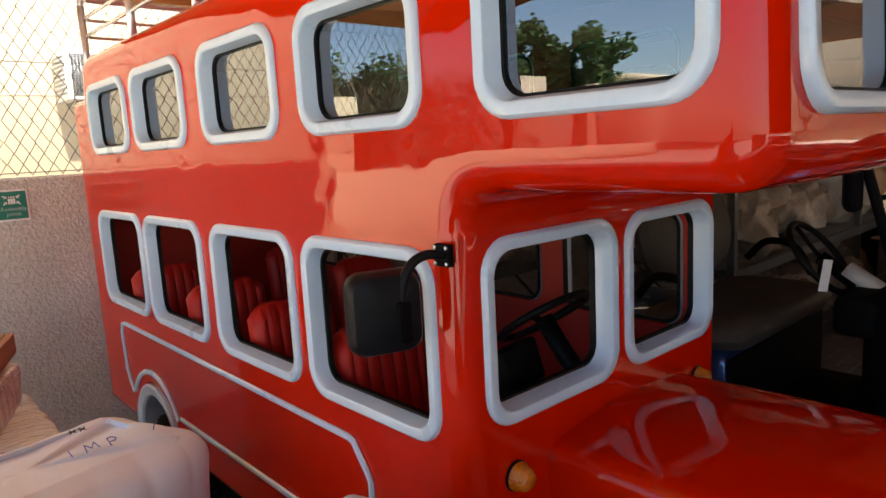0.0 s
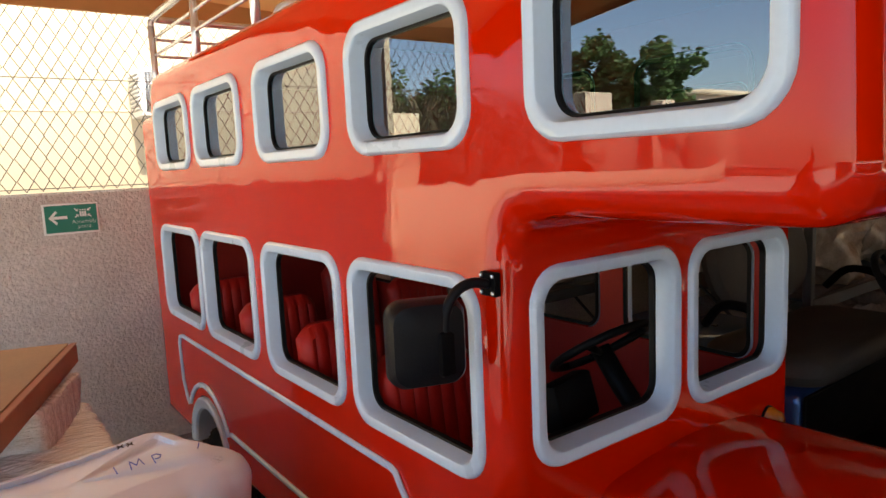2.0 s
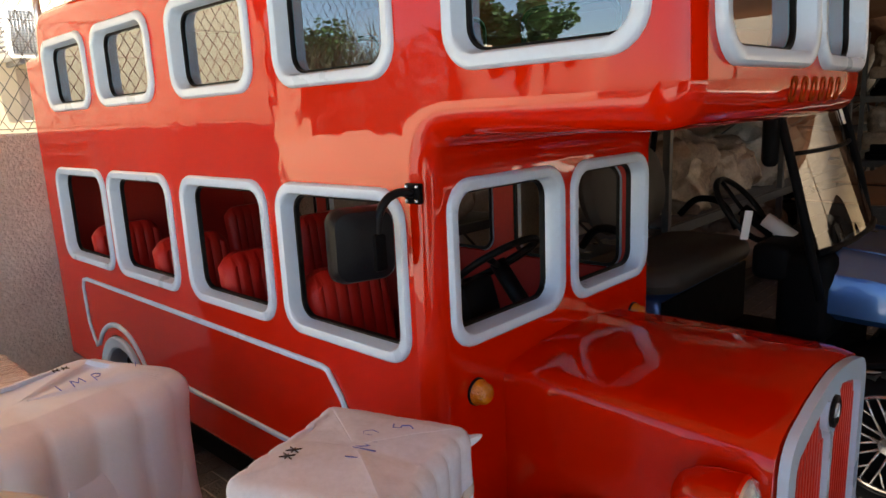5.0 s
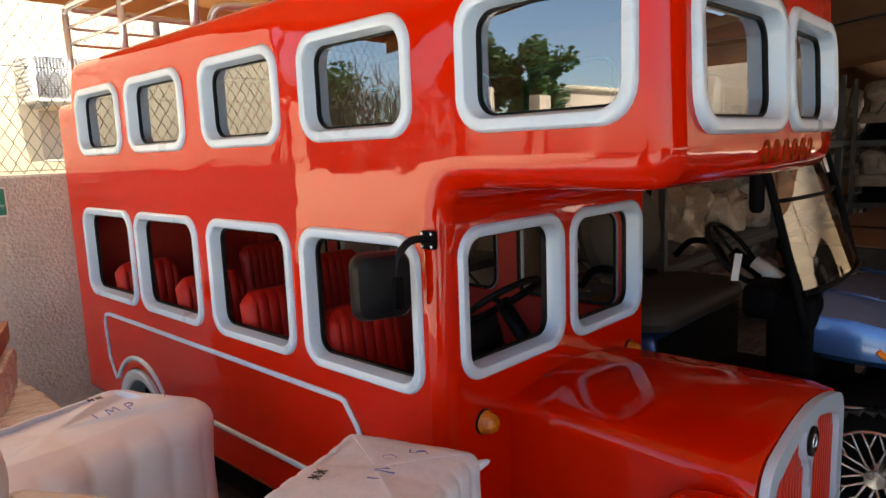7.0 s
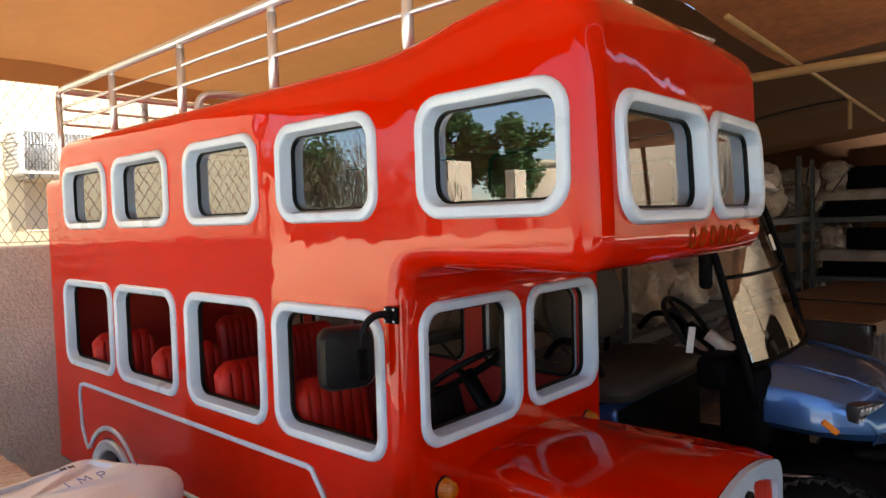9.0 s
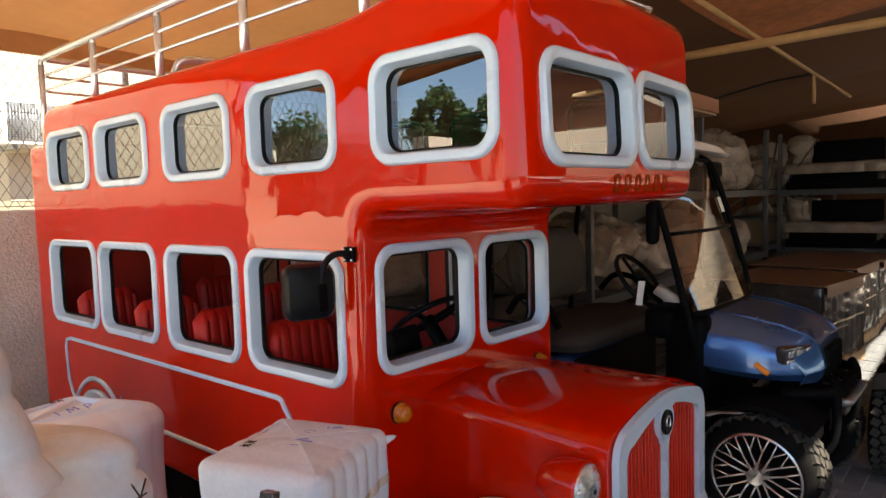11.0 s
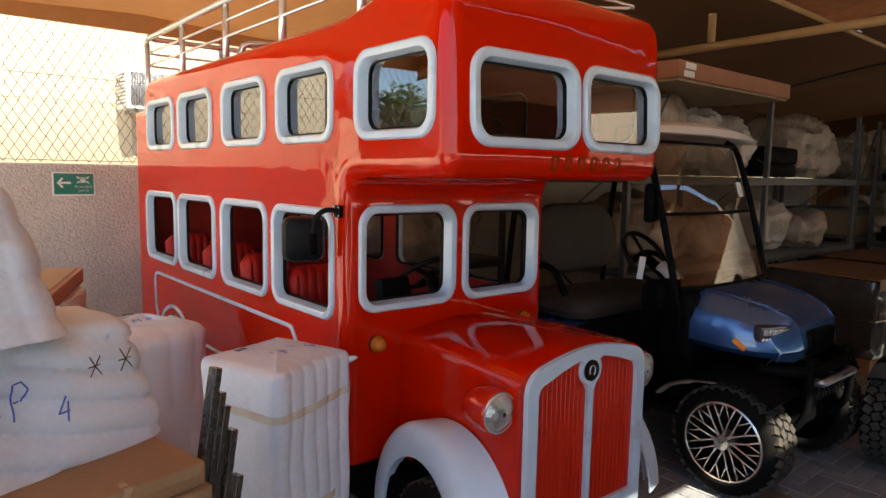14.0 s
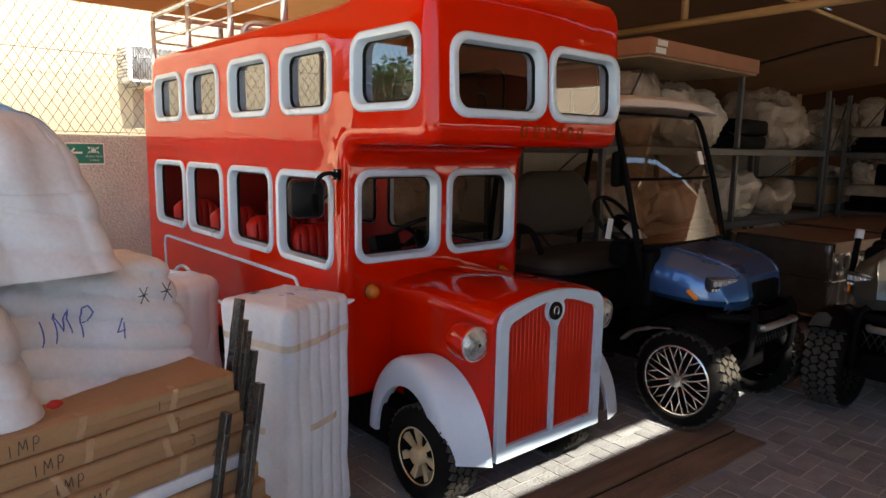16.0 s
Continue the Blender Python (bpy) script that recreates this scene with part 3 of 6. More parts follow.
def outline(corners, seg=7):
    """A closed outline with its corners rounded by the given reach."""
    pts = []
    n = len(corners)
    for i, (y, z, r) in enumerate(corners):
        p = Vector((y, z))
        a = Vector(corners[i - 1][:2]) - p
        b = Vector(corners[(i + 1) % n][:2]) - p
        a, b = p + a.normalized() * r, p + b.normalized() * r
        for k in range(seg + 1):
            t = k / seg
            # blend between a quadratic curve and a circle-like one
            pts.append(a * (1 - t) ** 2 + p * 2 * t * (1 - t) * 1.0 + b * t * t)
    return pts


def inset(corners, d):
    """The corners moved inwards by d, with their rounding kept concentric."""
    out = []
    n = len(corners)
    for i, (y, z, r) in enumerate(corners):
        p = Vector((y, z))
        e0 = (p - Vector(corners[i - 1][:2])).normalized()
        e1 = (Vector(corners[(i + 1) % n][:2]) - p).normalized()
        n0, n1 = Vector((e0.y, -e0.x)), Vector((e1.y, -e1.x))
        m = (n0 + n1).normalized()
        q = p + m * (d / max(0.4, m.dot(n0)))
        convex = e0.x * e1.y - e0.y * e1.x < 0
        turn = math.tan(e0.angle(e1) / 2)
        out.append((q.x, q.y, max(0.006, r - d * turn) if convex else r + 0.6 * d * turn))
    return out


BODY = [(1.0, 0.36, 0.02), (1.0, 1.545, 0.10), (0.385, 1.545, 0.09), (0.375, 2.235, 0.14), (0.70, 2.228, 0.15), (1.03, 2.155, 0.15),
                (3.60, 2.155, 0.11), (3.64, 1.965, 0.012), (3.85, 1.965, 0.03), (3.85, 0.36, 0.02)]


def front_shift(x, y, z):
    """The upper front is a little bowed and leans."""
    k = max(0.0, min(1.0, (0.70 - y) / 0.32))
    k = k * k * (3 - 2 * k)
    return y + k * (LEAN * (z - 1.84) - BOW * (1 - ((x - BXC) / 0.585) ** 2))


def body_solid():
    bm = bmesh.new()
    r = 0.06
    slices = []
    for k in range(6):
        a = radians(90 * k / 5)
        slices.append((BX0 + r * (1 - math.cos(a)), r * (1 - math.sin(a))))
    for k in range(1, 7):
        slices.append((BX0 + r + (BX1 - BX0 - 2 * r) * k / 7, 0))
    for k in range(6):
        a = radians(90 - 90 * k / 5)
        slices.append((BX1 - r * (1 - math.cos(a)), r * (1 - math.sin(a))))
    rings = [[bm.verts.new((x, front_shift(x, p.x, p.y), p.y)) for p in outline(inset(BODY, d))] for x, d in slices]
    n = len(rings[0])
    for a, b in zip(rings, rings[1:]):
        for k in range(n):
            bm.faces.new((a[k], a[(k + 1) % n], b[(k + 1) % n], b[k]))
    for ring in (rings[0], rings[-1]):
        es = [bm.edges.get((ring[k], ring[(k + 1) % n])) for k in range(n)]
        bmesh.ops.triangle_fill(bm, edges=es, use_beauty=True)
    for axis, places in ((1, (1.15, 1.63, 2.258, 2.91, 3.54)), (2, (0.92, 1.455, 1.63, 2.05))):
        n = Vector((0, 1, 0)) if axis == 1 else Vector((0, 0, 1))
        for q in places:
            bmesh.ops.bisect_plane(bm, geom=bm.verts[:] + bm.edges[:] + bm.faces[:], plane_co=n * q, plane_no=n)
    bmesh.ops.recalc_face_normals(bm, faces=bm.faces)
    return bm


SIDE_LOW = [(1.080, 1.638), (1.694, 2.260), (2.348, 2.945), (2.985, 3.595)]
SIDE_UP = [(0.448, 0.924), (1.086, 1.580), (1.699, 2.217), (2.364, 2.902), (2.988, 3.525)]
FRONT_LOW = [(1.080, 1.588), (1.630, 2.122)]
FRONT_UP = [(1.098, 1.616), (1.640, 2.152)]
LOW_Z, UP_Z, FUP_Z, FLOW_Z = (0.958, 1.418), (1.683, 2.008), (1.658, 1.976), (0.996, 1.434)


def temp_mesh(bm, name):
    me = bpy.data.meshes.new(name)
    bmesh.ops.recalc_face_normals(bm, faces=bm.faces)
    bm.to_mesh(me)
    bm.free()
    return new(name, me)


def carve(ob, cutters):
    for c in cutters:
        md = ob.modifiers.new("cut", "BOOLEAN")
        md.operation, md.solver, md.object = "DIFFERENCE", "EXACT", c
    me = bpy.data.meshes.new_from_object(ob.evaluated_get(bpy.context.evaluated_depsgraph_get()))
    bm = bmesh.new()
    bm.from_mesh(me)
    for c in [ob, *cutters]:
        bpy.data.objects.remove(c)
    return bm


def cut_body():
    solid = temp_mesh(body_solid(), "body_solid")
    room = bmesh.new()
    box(room, (BX0 + 0.04, 1.045, 0.42), (BX1 - 0.04, 3.80, 1.50))
    box(room, (BX0 + 0.045, 0.44, 1.59), (BX1 - 0.045, 3.55, 2.10))
    holes = bmesh.new()
    c = 0.052

    def hole(o, u, v, n, w, h, d0, d1):
        m = facing(o, u, v, n)
        lp = rounded_rect(w - c, h - c, 0.07)
        a = [holes.verts.new(m @ Vector((p, q, d0))) for p, q in lp]
        b = [holes.verts.new(m @ Vector((p, q, d1))) for p, q in lp]
        for k in range(len(lp)):
            holes.faces.new((a[k], a[(k + 1) % len(lp)], b[(k + 1) % len(lp)], b[k]))
        holes.faces.new(a[::-1])
        holes.faces.new(b)
    for x0, x1 in ((BX0 - 0.3, BX0 + 0.06), (BX1 - 0.06, BX1 + 0.3)):
        for y0, y1 in SIDE_LOW:
            hole(Vector((x0, (y0 + y1) / 2, sum(LOW_Z) / 2)), Y, Z, X, y1 - y0, LOW_Z[1] - LOW_Z[0], 0, x1 - x0)
        for y0, y1 in SIDE_UP:
            hole(Vector((x0, (y0 + y1) / 2, sum(UP_Z) / 2)), Y, Z, X, y1 - y0, UP_Z[1] - UP_Z[0], 0, x1 - x0)
    for x0, x1 in FRONT_LOW:
        hole(Vector(((x0 + x1) / 2, 0.8, sum(FLOW_Z) / 2)), Z, X, Y, FLOW_Z[1] - FLOW_Z[0], x1 - x0, 0, 0.255)
    for x0, x1 in FRONT_UP:
        hole(Vector(((x0 + x1) / 2, 0.1, sum(FUP_Z) / 2)), Z, X, Y, FUP_Z[1] - FUP_Z[0], x1 - x0, 0, 0.350)
    arches = bmesh.new()
    for x in (BX0 - 0.3, BX1 - 0.25):
        lathe(arches, [(0.275, 0), (0.275, 0.55)], 40, aim(x, 3.07, 0.365, (1, 0, 0)))
    return carve(solid, [temp_mesh(room, "room"), temp_mesh(holes, "holes"), temp_mesh(arches, "arches")])


bpy.context.view_layer.update()
body = part("body", cut_body(), RED, bus, "glossy red moulded body shell", 55)


def even_normals(me, limit=50):
    """Corner normals weighted by area, so that large flat panels stay flat up to their rounded edges."""
    around = [[] for _ in me.vertices]
    for f in me.polygons:
        for v in f.vertices:
            around[v].append((f.normal.copy(), f.area))
    cos = math.cos(radians(limit))
    out = []
    for f in me.polygons:
        for v in f.vertices:
            n = Vector((0, 0, 0))
            for other, area in around[v]:
                if other.dot(f.normal) > cos:
                    n += other * area
            out.append(n.normalized() if n.length > 0 else f.normal)
    me.normals_split_custom_set(out)


even_normals(body.data)
body.data.materials.append(RED_IN)
# Inner faces of the shell get the red darkened for interior shade.
for f in body.data.polygons:
    q = f.center
    if BX0 + 0.039 < q.x < BX1 - 0.039 and ((1.044 < q.y < 3.801 and 0.419 < q.z < 1.501) or (0.439 < q.y < 3.551 and 1.589 < q.z < 2.101)):
        f.material_index = 1



def bus_window(o, u, n, w, h, r, glazed, v=Z, depth=0.034):
    m = facing(o, u, v, n)
    rows = [(w + 0.006, h + 0.006, r, -0.006), (w + 0.004, h + 0.004, r, 0.003), (w - 0.002, h - 0.002, r - 0.002, 0.009), (w - 0.012, h - 0.012, r - 0.006, 0.013), (w - 0.050, h - 0.050, r - 0.022, 0.013),
            (w - 0.060, h - 0.060, r - 0.026, 0.010), (w - 0.066, h - 0.066, r - 0.028, 0.002), (w - 0.078, h - 0.078, r - 0.032, -depth), (w - 0.060, h - 0.060, r - 0.03, -depth - 0.004), (w - 0.050, h - 0.050, r - 0.025, -0.008)]
    f = part("window_frame", loops_mesh(rows, m), WHITE, bus, "pale grey rounded window surround")
    rows = [(w - 0.074, h - 0.074, r - 0.031, -depth + 0.004), (w - 0.088, h - 0.088, r - 0.036, -depth + 0.002), (w - 0.092, h - 0.092, r - 0.038, -depth - 0.012), (w - 0.066, h - 0.066, r - 0.03, -depth - 0.014)]
    part("seal", loops_mesh(rows, m), BLACK, f, "black rubber seal")
    if glazed:
        bm = bmesh.new()
        bm.faces.new([bm.verts.new((x, y, -depth - 0.004)) for x, y in rounded_rect(w - 0.082, h - 0.082, max(0.01, r - 0.036))])
        bmesh.ops.transform(bm, matrix=m, verts=bm.verts)
        p = part("pane", bm, GLASS, f, "tinted reflective glass")
        p.visible_shadow = False


for side, x, u, n in ((0, BX0, -Y, -X), (1, BX1, Y, X)):
    for y0, y1 in SIDE_LOW:
        bus_window(Vector((x, (y0 + y1) / 2, sum(LOW_Z) / 2)), u, n, y1 - y0, LOW_Z[1] - LOW_Z[0], 0.085, False)
    for y0, y1 in SIDE_UP:
        bus_window(Vector((x, (y0 + y1) / 2, sum(UP_Z) / 2)), u, n, y1 - y0, UP_Z[1] - UP_Z[0], 0.085, True)
for x0, x1 in FRONT_LOW:
    bus_window(Vector(((x0 + x1) / 2, 1.0, sum(FLOW_Z) / 2)), X, -Y, x1 - x0, FLOW_Z[1] - FLOW_Z[0], 0.085, False, depth=0.042)
vl = Vector((0, LEAN, 1)).normalized()
for x0, x1 in FRONT_UP:
    xc = (x0 + x1) / 2
    yc = front_shift(xc, 0.380, sum(FUP_Z) / 2)
    slope = 2 * BOW * (xc - BXC) / 0.585 ** 2
    u = Vector((1, slope, 0)).normalized()
    n = u.cross(vl).normalized()
    bus_window(Vector((xc, yc, sum(FUP_Z) / 2)), u, n, x1 - x0, FUP_Z[1] - FUP_Z[0], 0.085, True, n.cross(u), 0.032)

# lettering band under the upper front windows, unreadable
for k in range(6):
    x = 1.492 + k * 0.074
    y = front_shift(x, 0.3855, 1.612)
    up = Vector((0, -0.115, 1)).normalized()
    m = facing(Vector((x, y, 1.612)), X, up, X.cross(up))
    rows = [(0.042, 0.056, 0.018, -0.006), (0.042, 0.056, 0.018, 0.0006), (0.020, 0.034, 0.009, 0.0006), (0.020, 0.034, 0.009, -0.006)]
    part("letter_bar", loops_mesh(rows, m, seg=4), OLIVE, bus, "faded olive letter shape")

# raised pale moulding along the side
for x, sx in ((BX0, -1), (BX1, 1)):
    def side_line(pts, r=0.0105, closed=False):
        bm = bmesh.new()
        tube(bm, [(x + sx * 0.004, y, z) for y, z in pts], r, 8, closed=closed, flat=0.8, up=(1, 0, 0))
        bmesh.ops.recalc_face_normals(bm, faces=bm.faces)
        return bm
    arch = [(3.07 + 0.325 * math.cos(radians(a)), 0.365 + 0.325 * math.sin(radians(a))) for a in range(34, 152, 6)]
    line = [(2.76, 0.556), (1.44, 0.560), (1.40, 0.575), (1.378, 0.61), (1.375, 0.77), (1.392, 0.80), (1.43, 0.845), (1.445, 0.866), (1.47, 0.872), (3.38, 0.872),
            (3.43, 0.862), (3.45, 0.82), (3.44, 0.64), (3.40, 0.565), (3.37, 0.53)]
    part("moulding", side_line(line), WHITE, bus, "raised pale grey side moulding")
    part("moulding", side_line(arch, 0.013), WHITE, bus, "raised pale grey arch moulding")
    # rear wheel arch lip
    bm = bmesh.new()
    ring = []
    for k in range(31):
        a = radians(180 * k / 30)
        c, s = math.cos(a), math.sin(a)
        ring.append([bm.verts.new((x + sx * o, 3.07 + r * c, 0.362 + r * s)) for r, o in ((0.272, -0.002), (0.272, 0.012), (0.262, 0.018), (0.222, 0.010), (0.214, 0.0), (0.214, -0.12))])
    for a, b in zip(ring, ring[1:]):
        for k in range(5):
            bm.faces.new((a[k], a[k + 1], b[k + 1], b[k]))
    bmesh.ops.recalc_face_normals(bm, faces=bm.faces)
    part("wheel_arch", bm, WHITE, bus, "pale grey wheel arch lip")


def wheel(parent, o, sx, r, width, rim_r, rim_mat, spokes, tread, style):
    """A wheel with its axle along x; sx: the side that faces out."""
    m = aim(o[0], o[1], o[2], (sx, 0, 0))
    h = width / 2
    prof = [(rim_r * 0.96, -h * 0.86), (rim_r * 1.06, -h), (r * 0.90, -h * 0.98), (r * 0.975, -h * 0.80), (r, -h * 0.6), (r, h * 0.6), (r * 0.975, h * 0.80), (r * 0.90, h * 0.98), (rim_r * 1.06, h), (rim_r * 0.99, h * 0.86)]
    w = part("tyre", one_lathe(prof, 48, m, False), TYRE, parent, "black rubber tyre", 50)
    bm = bmesh.new()
    count = 32 if tread else 34
    for k in range(count):
        a = 6.28318 * k / count
        for row, zc in enumerate((-0.62, -0.2, 0.22, 0.64)):
            aa = a + (0.5 if row % 2 else 0) * 6.28318 / count
            hh = 0.009 if tread else 0.0015
            mm = m @ Matrix.Rotation(aa, 4, "Z") @ Matrix.Translation((r, 0, zc * h)) @ Matrix.Rotation(0.45 if row in (0, 2) else -0.45, 4, "X")
            wdt = r * 2.3 / count
            box(bm, (-0.02, -wdt, -h * 0.17), (hh * (0.8 if row in (0, 3) else 1), wdt, h * 0.17), 0, 1, mm)
    part("tread", bm, TREAD, w, "blocky tyre tread")
    rows = [(rim_r * 1.02, h * 0.80), (rim_r * 1.02, h * 0.9), (rim_r * 0.97, h * 0.93), (rim_r * 0.93, h * 0.86), (rim_r * 0.90, h * 0.30), (rim_r * 0.5, h * 0.05), (0.02, h * 0.02)]
    rim = part("rim", one_lathe(rows, 40, m, False), BLACK_PLASTIC, parent, "wheel rim")
    bm = bmesh.new()
    prof = [(rim_r * 1.03, h * 0.80), (rim_r * 1.03, h * 0.93), (rim_r * 0.985, h * 0.97), (rim_r * 0.955, h * 0.90), (rim_r * 0.95, h * 0.7), (rim_r * 0.99, h * 0.7)]
    lathe_ring(bm, prof, 48, m)
    part("rim_lip", bm, rim_mat, rim, "bright machined rim lip")
    for k in range(spokes):
        bm = bmesh.new()
        a = 6.28318 * k / spokes
        if style == "disc":
            mm = m @ Matrix.Rotation(a, 4, "Z")
            q = [(0.30, -0.13), (0.94, -0.30), (0.94, 0.06), (0.30, 0.06)]
            lo = [bm.verts.new(mm @ Vector((rim_r * u, rim_r * v, h * 0.35))) for u, v in q]
            hi = [bm.verts.new(mm @ Vector((rim_r * u, rim_r * v * 0.8, h * (0.72 if i in (0, 3) else 0.84)))) for i, (u, v) in enumerate(q)]
            bm.faces.new(hi)
            for i in range(4):
                bm.faces.new((lo[i], lo[(i + 1) % 4], hi[(i + 1) % 4], hi[i]))
            bmesh.ops.recalc_face_normals(bm, faces=bm.faces)
        else:
            for s in (-1, 1):
                pts = [(0.20 * rim_r, 0.0, h * 0.74), (0.58 * rim_r, s * 0.13 * rim_r, h * 0.84), (0.95 * rim_r, s * 0.29 * rim_r, h * 0.88)]
                tube(bm, [m @ Matrix.Rotation(a, 4, "Z") @ Vector(p) for p in pts], [0.0065, 0.0045, 0.005], 6)
                fork = [(0.60 * rim_r, s * 0.135 * rim_r, h * 0.84), (0.96 * rim_r, s * 0.03 * rim_r, h * 0.87)]
                tube(bm, [m @ Matrix.Rotation(a, 4, "Z") @ Vector(p) for p in fork], 0.0042, 6)
        part("spoke", bm, rim_mat, rim)
    part("hub_cap", one_lathe([(0.04, h * 0.02), (0.042, h * 0.9), (0.036, h * 1.02), (0.012, h * 1.06)], 20, m), rim_mat, rim, "round hub cap")
    return w


def lathe_ring(bm, prof, seg, m):
    rings = [[bm.verts.new(m @ Vector((r * math.cos(6.28318 * k / seg), r * math.sin(6.28318 * k / seg), hh))) for k in range(seg)] for r, hh in prof]
    for a, b in zip(rings, rings[1:] + rings[:1]):
        for k in range(seg):
            bm.faces.new((a[k], a[(k + 1) % seg], b[(k + 1) % seg], b[k]))
    bmesh.ops.recalc_face_normals(bm, faces=bm.faces)


FW_Y = 0.57
wheel(bus, (1.20, FW_Y, 0.217), -1, 0.217, 0.19, 0.125, GOLD, 7, False, "disc")
wheel(bus, (2 * BXC - 1.20, FW_Y, 0.217), 1, 0.217, 0.19, 0.125, GOLD, 7, False, "disc")
wheel(bus, (1.135, 3.07, 0.235), -1, 0.235, 0.19, 0.125, GOLD, 7, False, "disc")
wheel(bus, (2 * BXC - 1.135, 3.07, 0.235), 1, 0.235, 0.19, 0.125, GOLD, 7, False, "disc")

# bonnet: an arched nose that runs from the cab to the radiator
GY = 0.288
HX0, HX1 = 1.262, 2.008


def hood_section(w, top, base, drop, rc, seg=12):
    """Upright sides, a rounded shoulder, a gently arched top; drop: how much lower the shoulder is."""
    zs = top - drop
    raw = [Vector((-w / 2, base)), Vector((-w / 2, zs))] + [Vector((w * (k / 8 - 0.5), top - drop * abs(k / 4 - 1) ** 1.7)) for k in range(1, 8)] + [Vector((w / 2, zs)), Vector((w / 2, base))]
    out = [(raw[0].x, base), (raw[0].x, (base + zs) / 2)]
    a, p, b = raw[1] - Vector((0, rc)), raw[1], raw[1] + (raw[2] - raw[1]).normalized() * min(rc, (raw[2] - raw[1]).length * 0.98)
    arc = [a * (1 - t) ** 2 + p * 2 * t * (1 - t) + b * t * t for t in [k / seg for k in range(seg + 1)]]
    out += [(q.x, q.y) for q in arc] + [(q.x, q.y) for q in raw[2:-2]]
    out += [(-x, z) for x, z in ([(raw[0].x, base), (raw[0].x, (base + zs) / 2)] + [(q.x, q.y) for q in arc])[::-1]]
    return out


bm = bmesh.new()
rings = []
for k in range(15):
    t = k / 14
    y = 1.01 + (GY - 1.01) * t
    w = 0.70 + (HX1 - HX0 - 0.70) * t
    crown = 0.928 + 0.022 * t + 0.006 * math.sin(t * math.pi)
    if k == 14:
        w, crown = w - 0.016, crown - 0.008
    pts = hood_section(w, crown, 0.34, 0.035 + 0.025 * t, 0.05 + 0.03 * t)
    rings.append([bm.verts.new((HX0 + (HX1 - HX0) / 2 + x, y, z)) for x, z in pts])
for a, b in zip(rings, rings[1:]):
    for k in range(len(a) - 1):
        bm.faces.new((a[k], a[k + 1], b[k + 1], b[k]))
bm.faces.new(rings[-1])
bm.faces.new(rings[0][::-1])
bmesh.ops.recalc_face_normals(bm, faces=bm.faces)
part("bonnet", bm, RED, bus, "glossy red arched bonnet", 50)

# radiator surround
NXC = (HX0 + HX1) / 2


def arch_ring(w, top, base, sq=0.40):
    return hood_section(w, top, base, 0.062, 0.075)


def plate_from(outer, inners, y0, y1, mat, name, label):
    bm = bmesh.new()
    loops = [outer, *inners]
    edges = []
    for lp in loops:
        vs = [bm.verts.new((NXC + x, y0, z)) for x, z in lp]
        edges += [bm.edges.new((vs[i], vs[(i + 1) % len(vs)])) for i in range(len(vs))]
    bmesh.ops.triangle_fill(bm, edges=edges, use_beauty=True)
    r = bmesh.ops.extrude_face_region(bm, geom=bm.faces[:])
    bmesh.ops.translate(bm, vec=(0, y1 - y0, 0), verts=[g for g in r["geom"] if isinstance(g, bmesh.types.BMVert)])
    bmesh.ops.recalc_face_normals(bm, faces=bm.faces)
    return part(name, bm, mat, bus, label)


outer = arch_ring(0.685, 0.942, 0.245)


def grille_half(s):
    """The opening beside the middle bar, with the badge's round cut out of its inner top corner."""
    pts = [(0.011, 0.305), (0.290, 0.305)]
    for k in range(0, 9):
        a = radians(90 * k / 8)
        pts.append((0.290 - 0.042 * (1 - math.cos(a)), 0.795 + 0.048 * math.sin(a)))
    pts += [(0.17, 0.870), (0.11, 0.886), (0.064, 0.895)]
    for k in range(0, 6):
        a = radians(38 - 100 * k / 5)
        pts.append((0.058 * math.cos(a), 0.850 + 0.058 * math.sin(a)))
    pts += [(0.014, 0.77)]
    return [(s * x, z) for x, z in pts][::s]


surround = plate_from(outer, [grille_half(1), grille_half(-1)], GY - 0.004, GY - 0.026, WHITE, "radiator_surround", "pale grey radiator surround")
for s in (1, -1):
    g = grille_half(s)
    bm = bmesh.new()
    vs = [bm.verts.new((NXC + x * 1.01, GY - 0.008, z)) for x, z in g]
    bm.faces.new(vs)
    bmesh.ops.recalc_face_normals(bm, faces=bm.faces)
    part("grille_panel", bm, RED_GRILLE, bus, "red radiator panel")
    for k in range(11):
        d = 0.026 + k * 0.0245
        top = 0.79 if d < 0.06 else 0.893 - 0.75 * max(0.0, d - 0.06) ** 1.6 - (0.02 if d > 0.26 else 0.0)
        x = NXC + s * d
        part("grille_rib", one_box((x - 0.0085, GY - 0.0125, 0.315), (x + 0.0085, GY - 0.0075, top - 0.012), 0.0025, 1), RED_GRILLE, bus)
badge = part("badge", one_lathe([(0.040, 0), (0.040, 0.010), (0.034, 0.012), (0.030, 0.009), (0.010, 0.009)], 28, aim(NXC - 0.008, GY - 0.024, 0.850, (0, -1, 0))), BLACK, bus, "round black badge")
part("badge_mark", one_tube([(NXC - 0.008 + 0.016 * math.cos(radians(a)), GY - 0.0345, 0.850 + 0.020 * math.sin(radians(a))) for a in range(-60, 240, 20)], 0.003, 6), CHROME, badge, "plain silver mark")
part("front_valance", one_box((NXC - 0.355, GY + 0.01, 0.25), (NXC + 0.355, 0.97, 0.36), 0.01), RED, bus, "red lower valance")

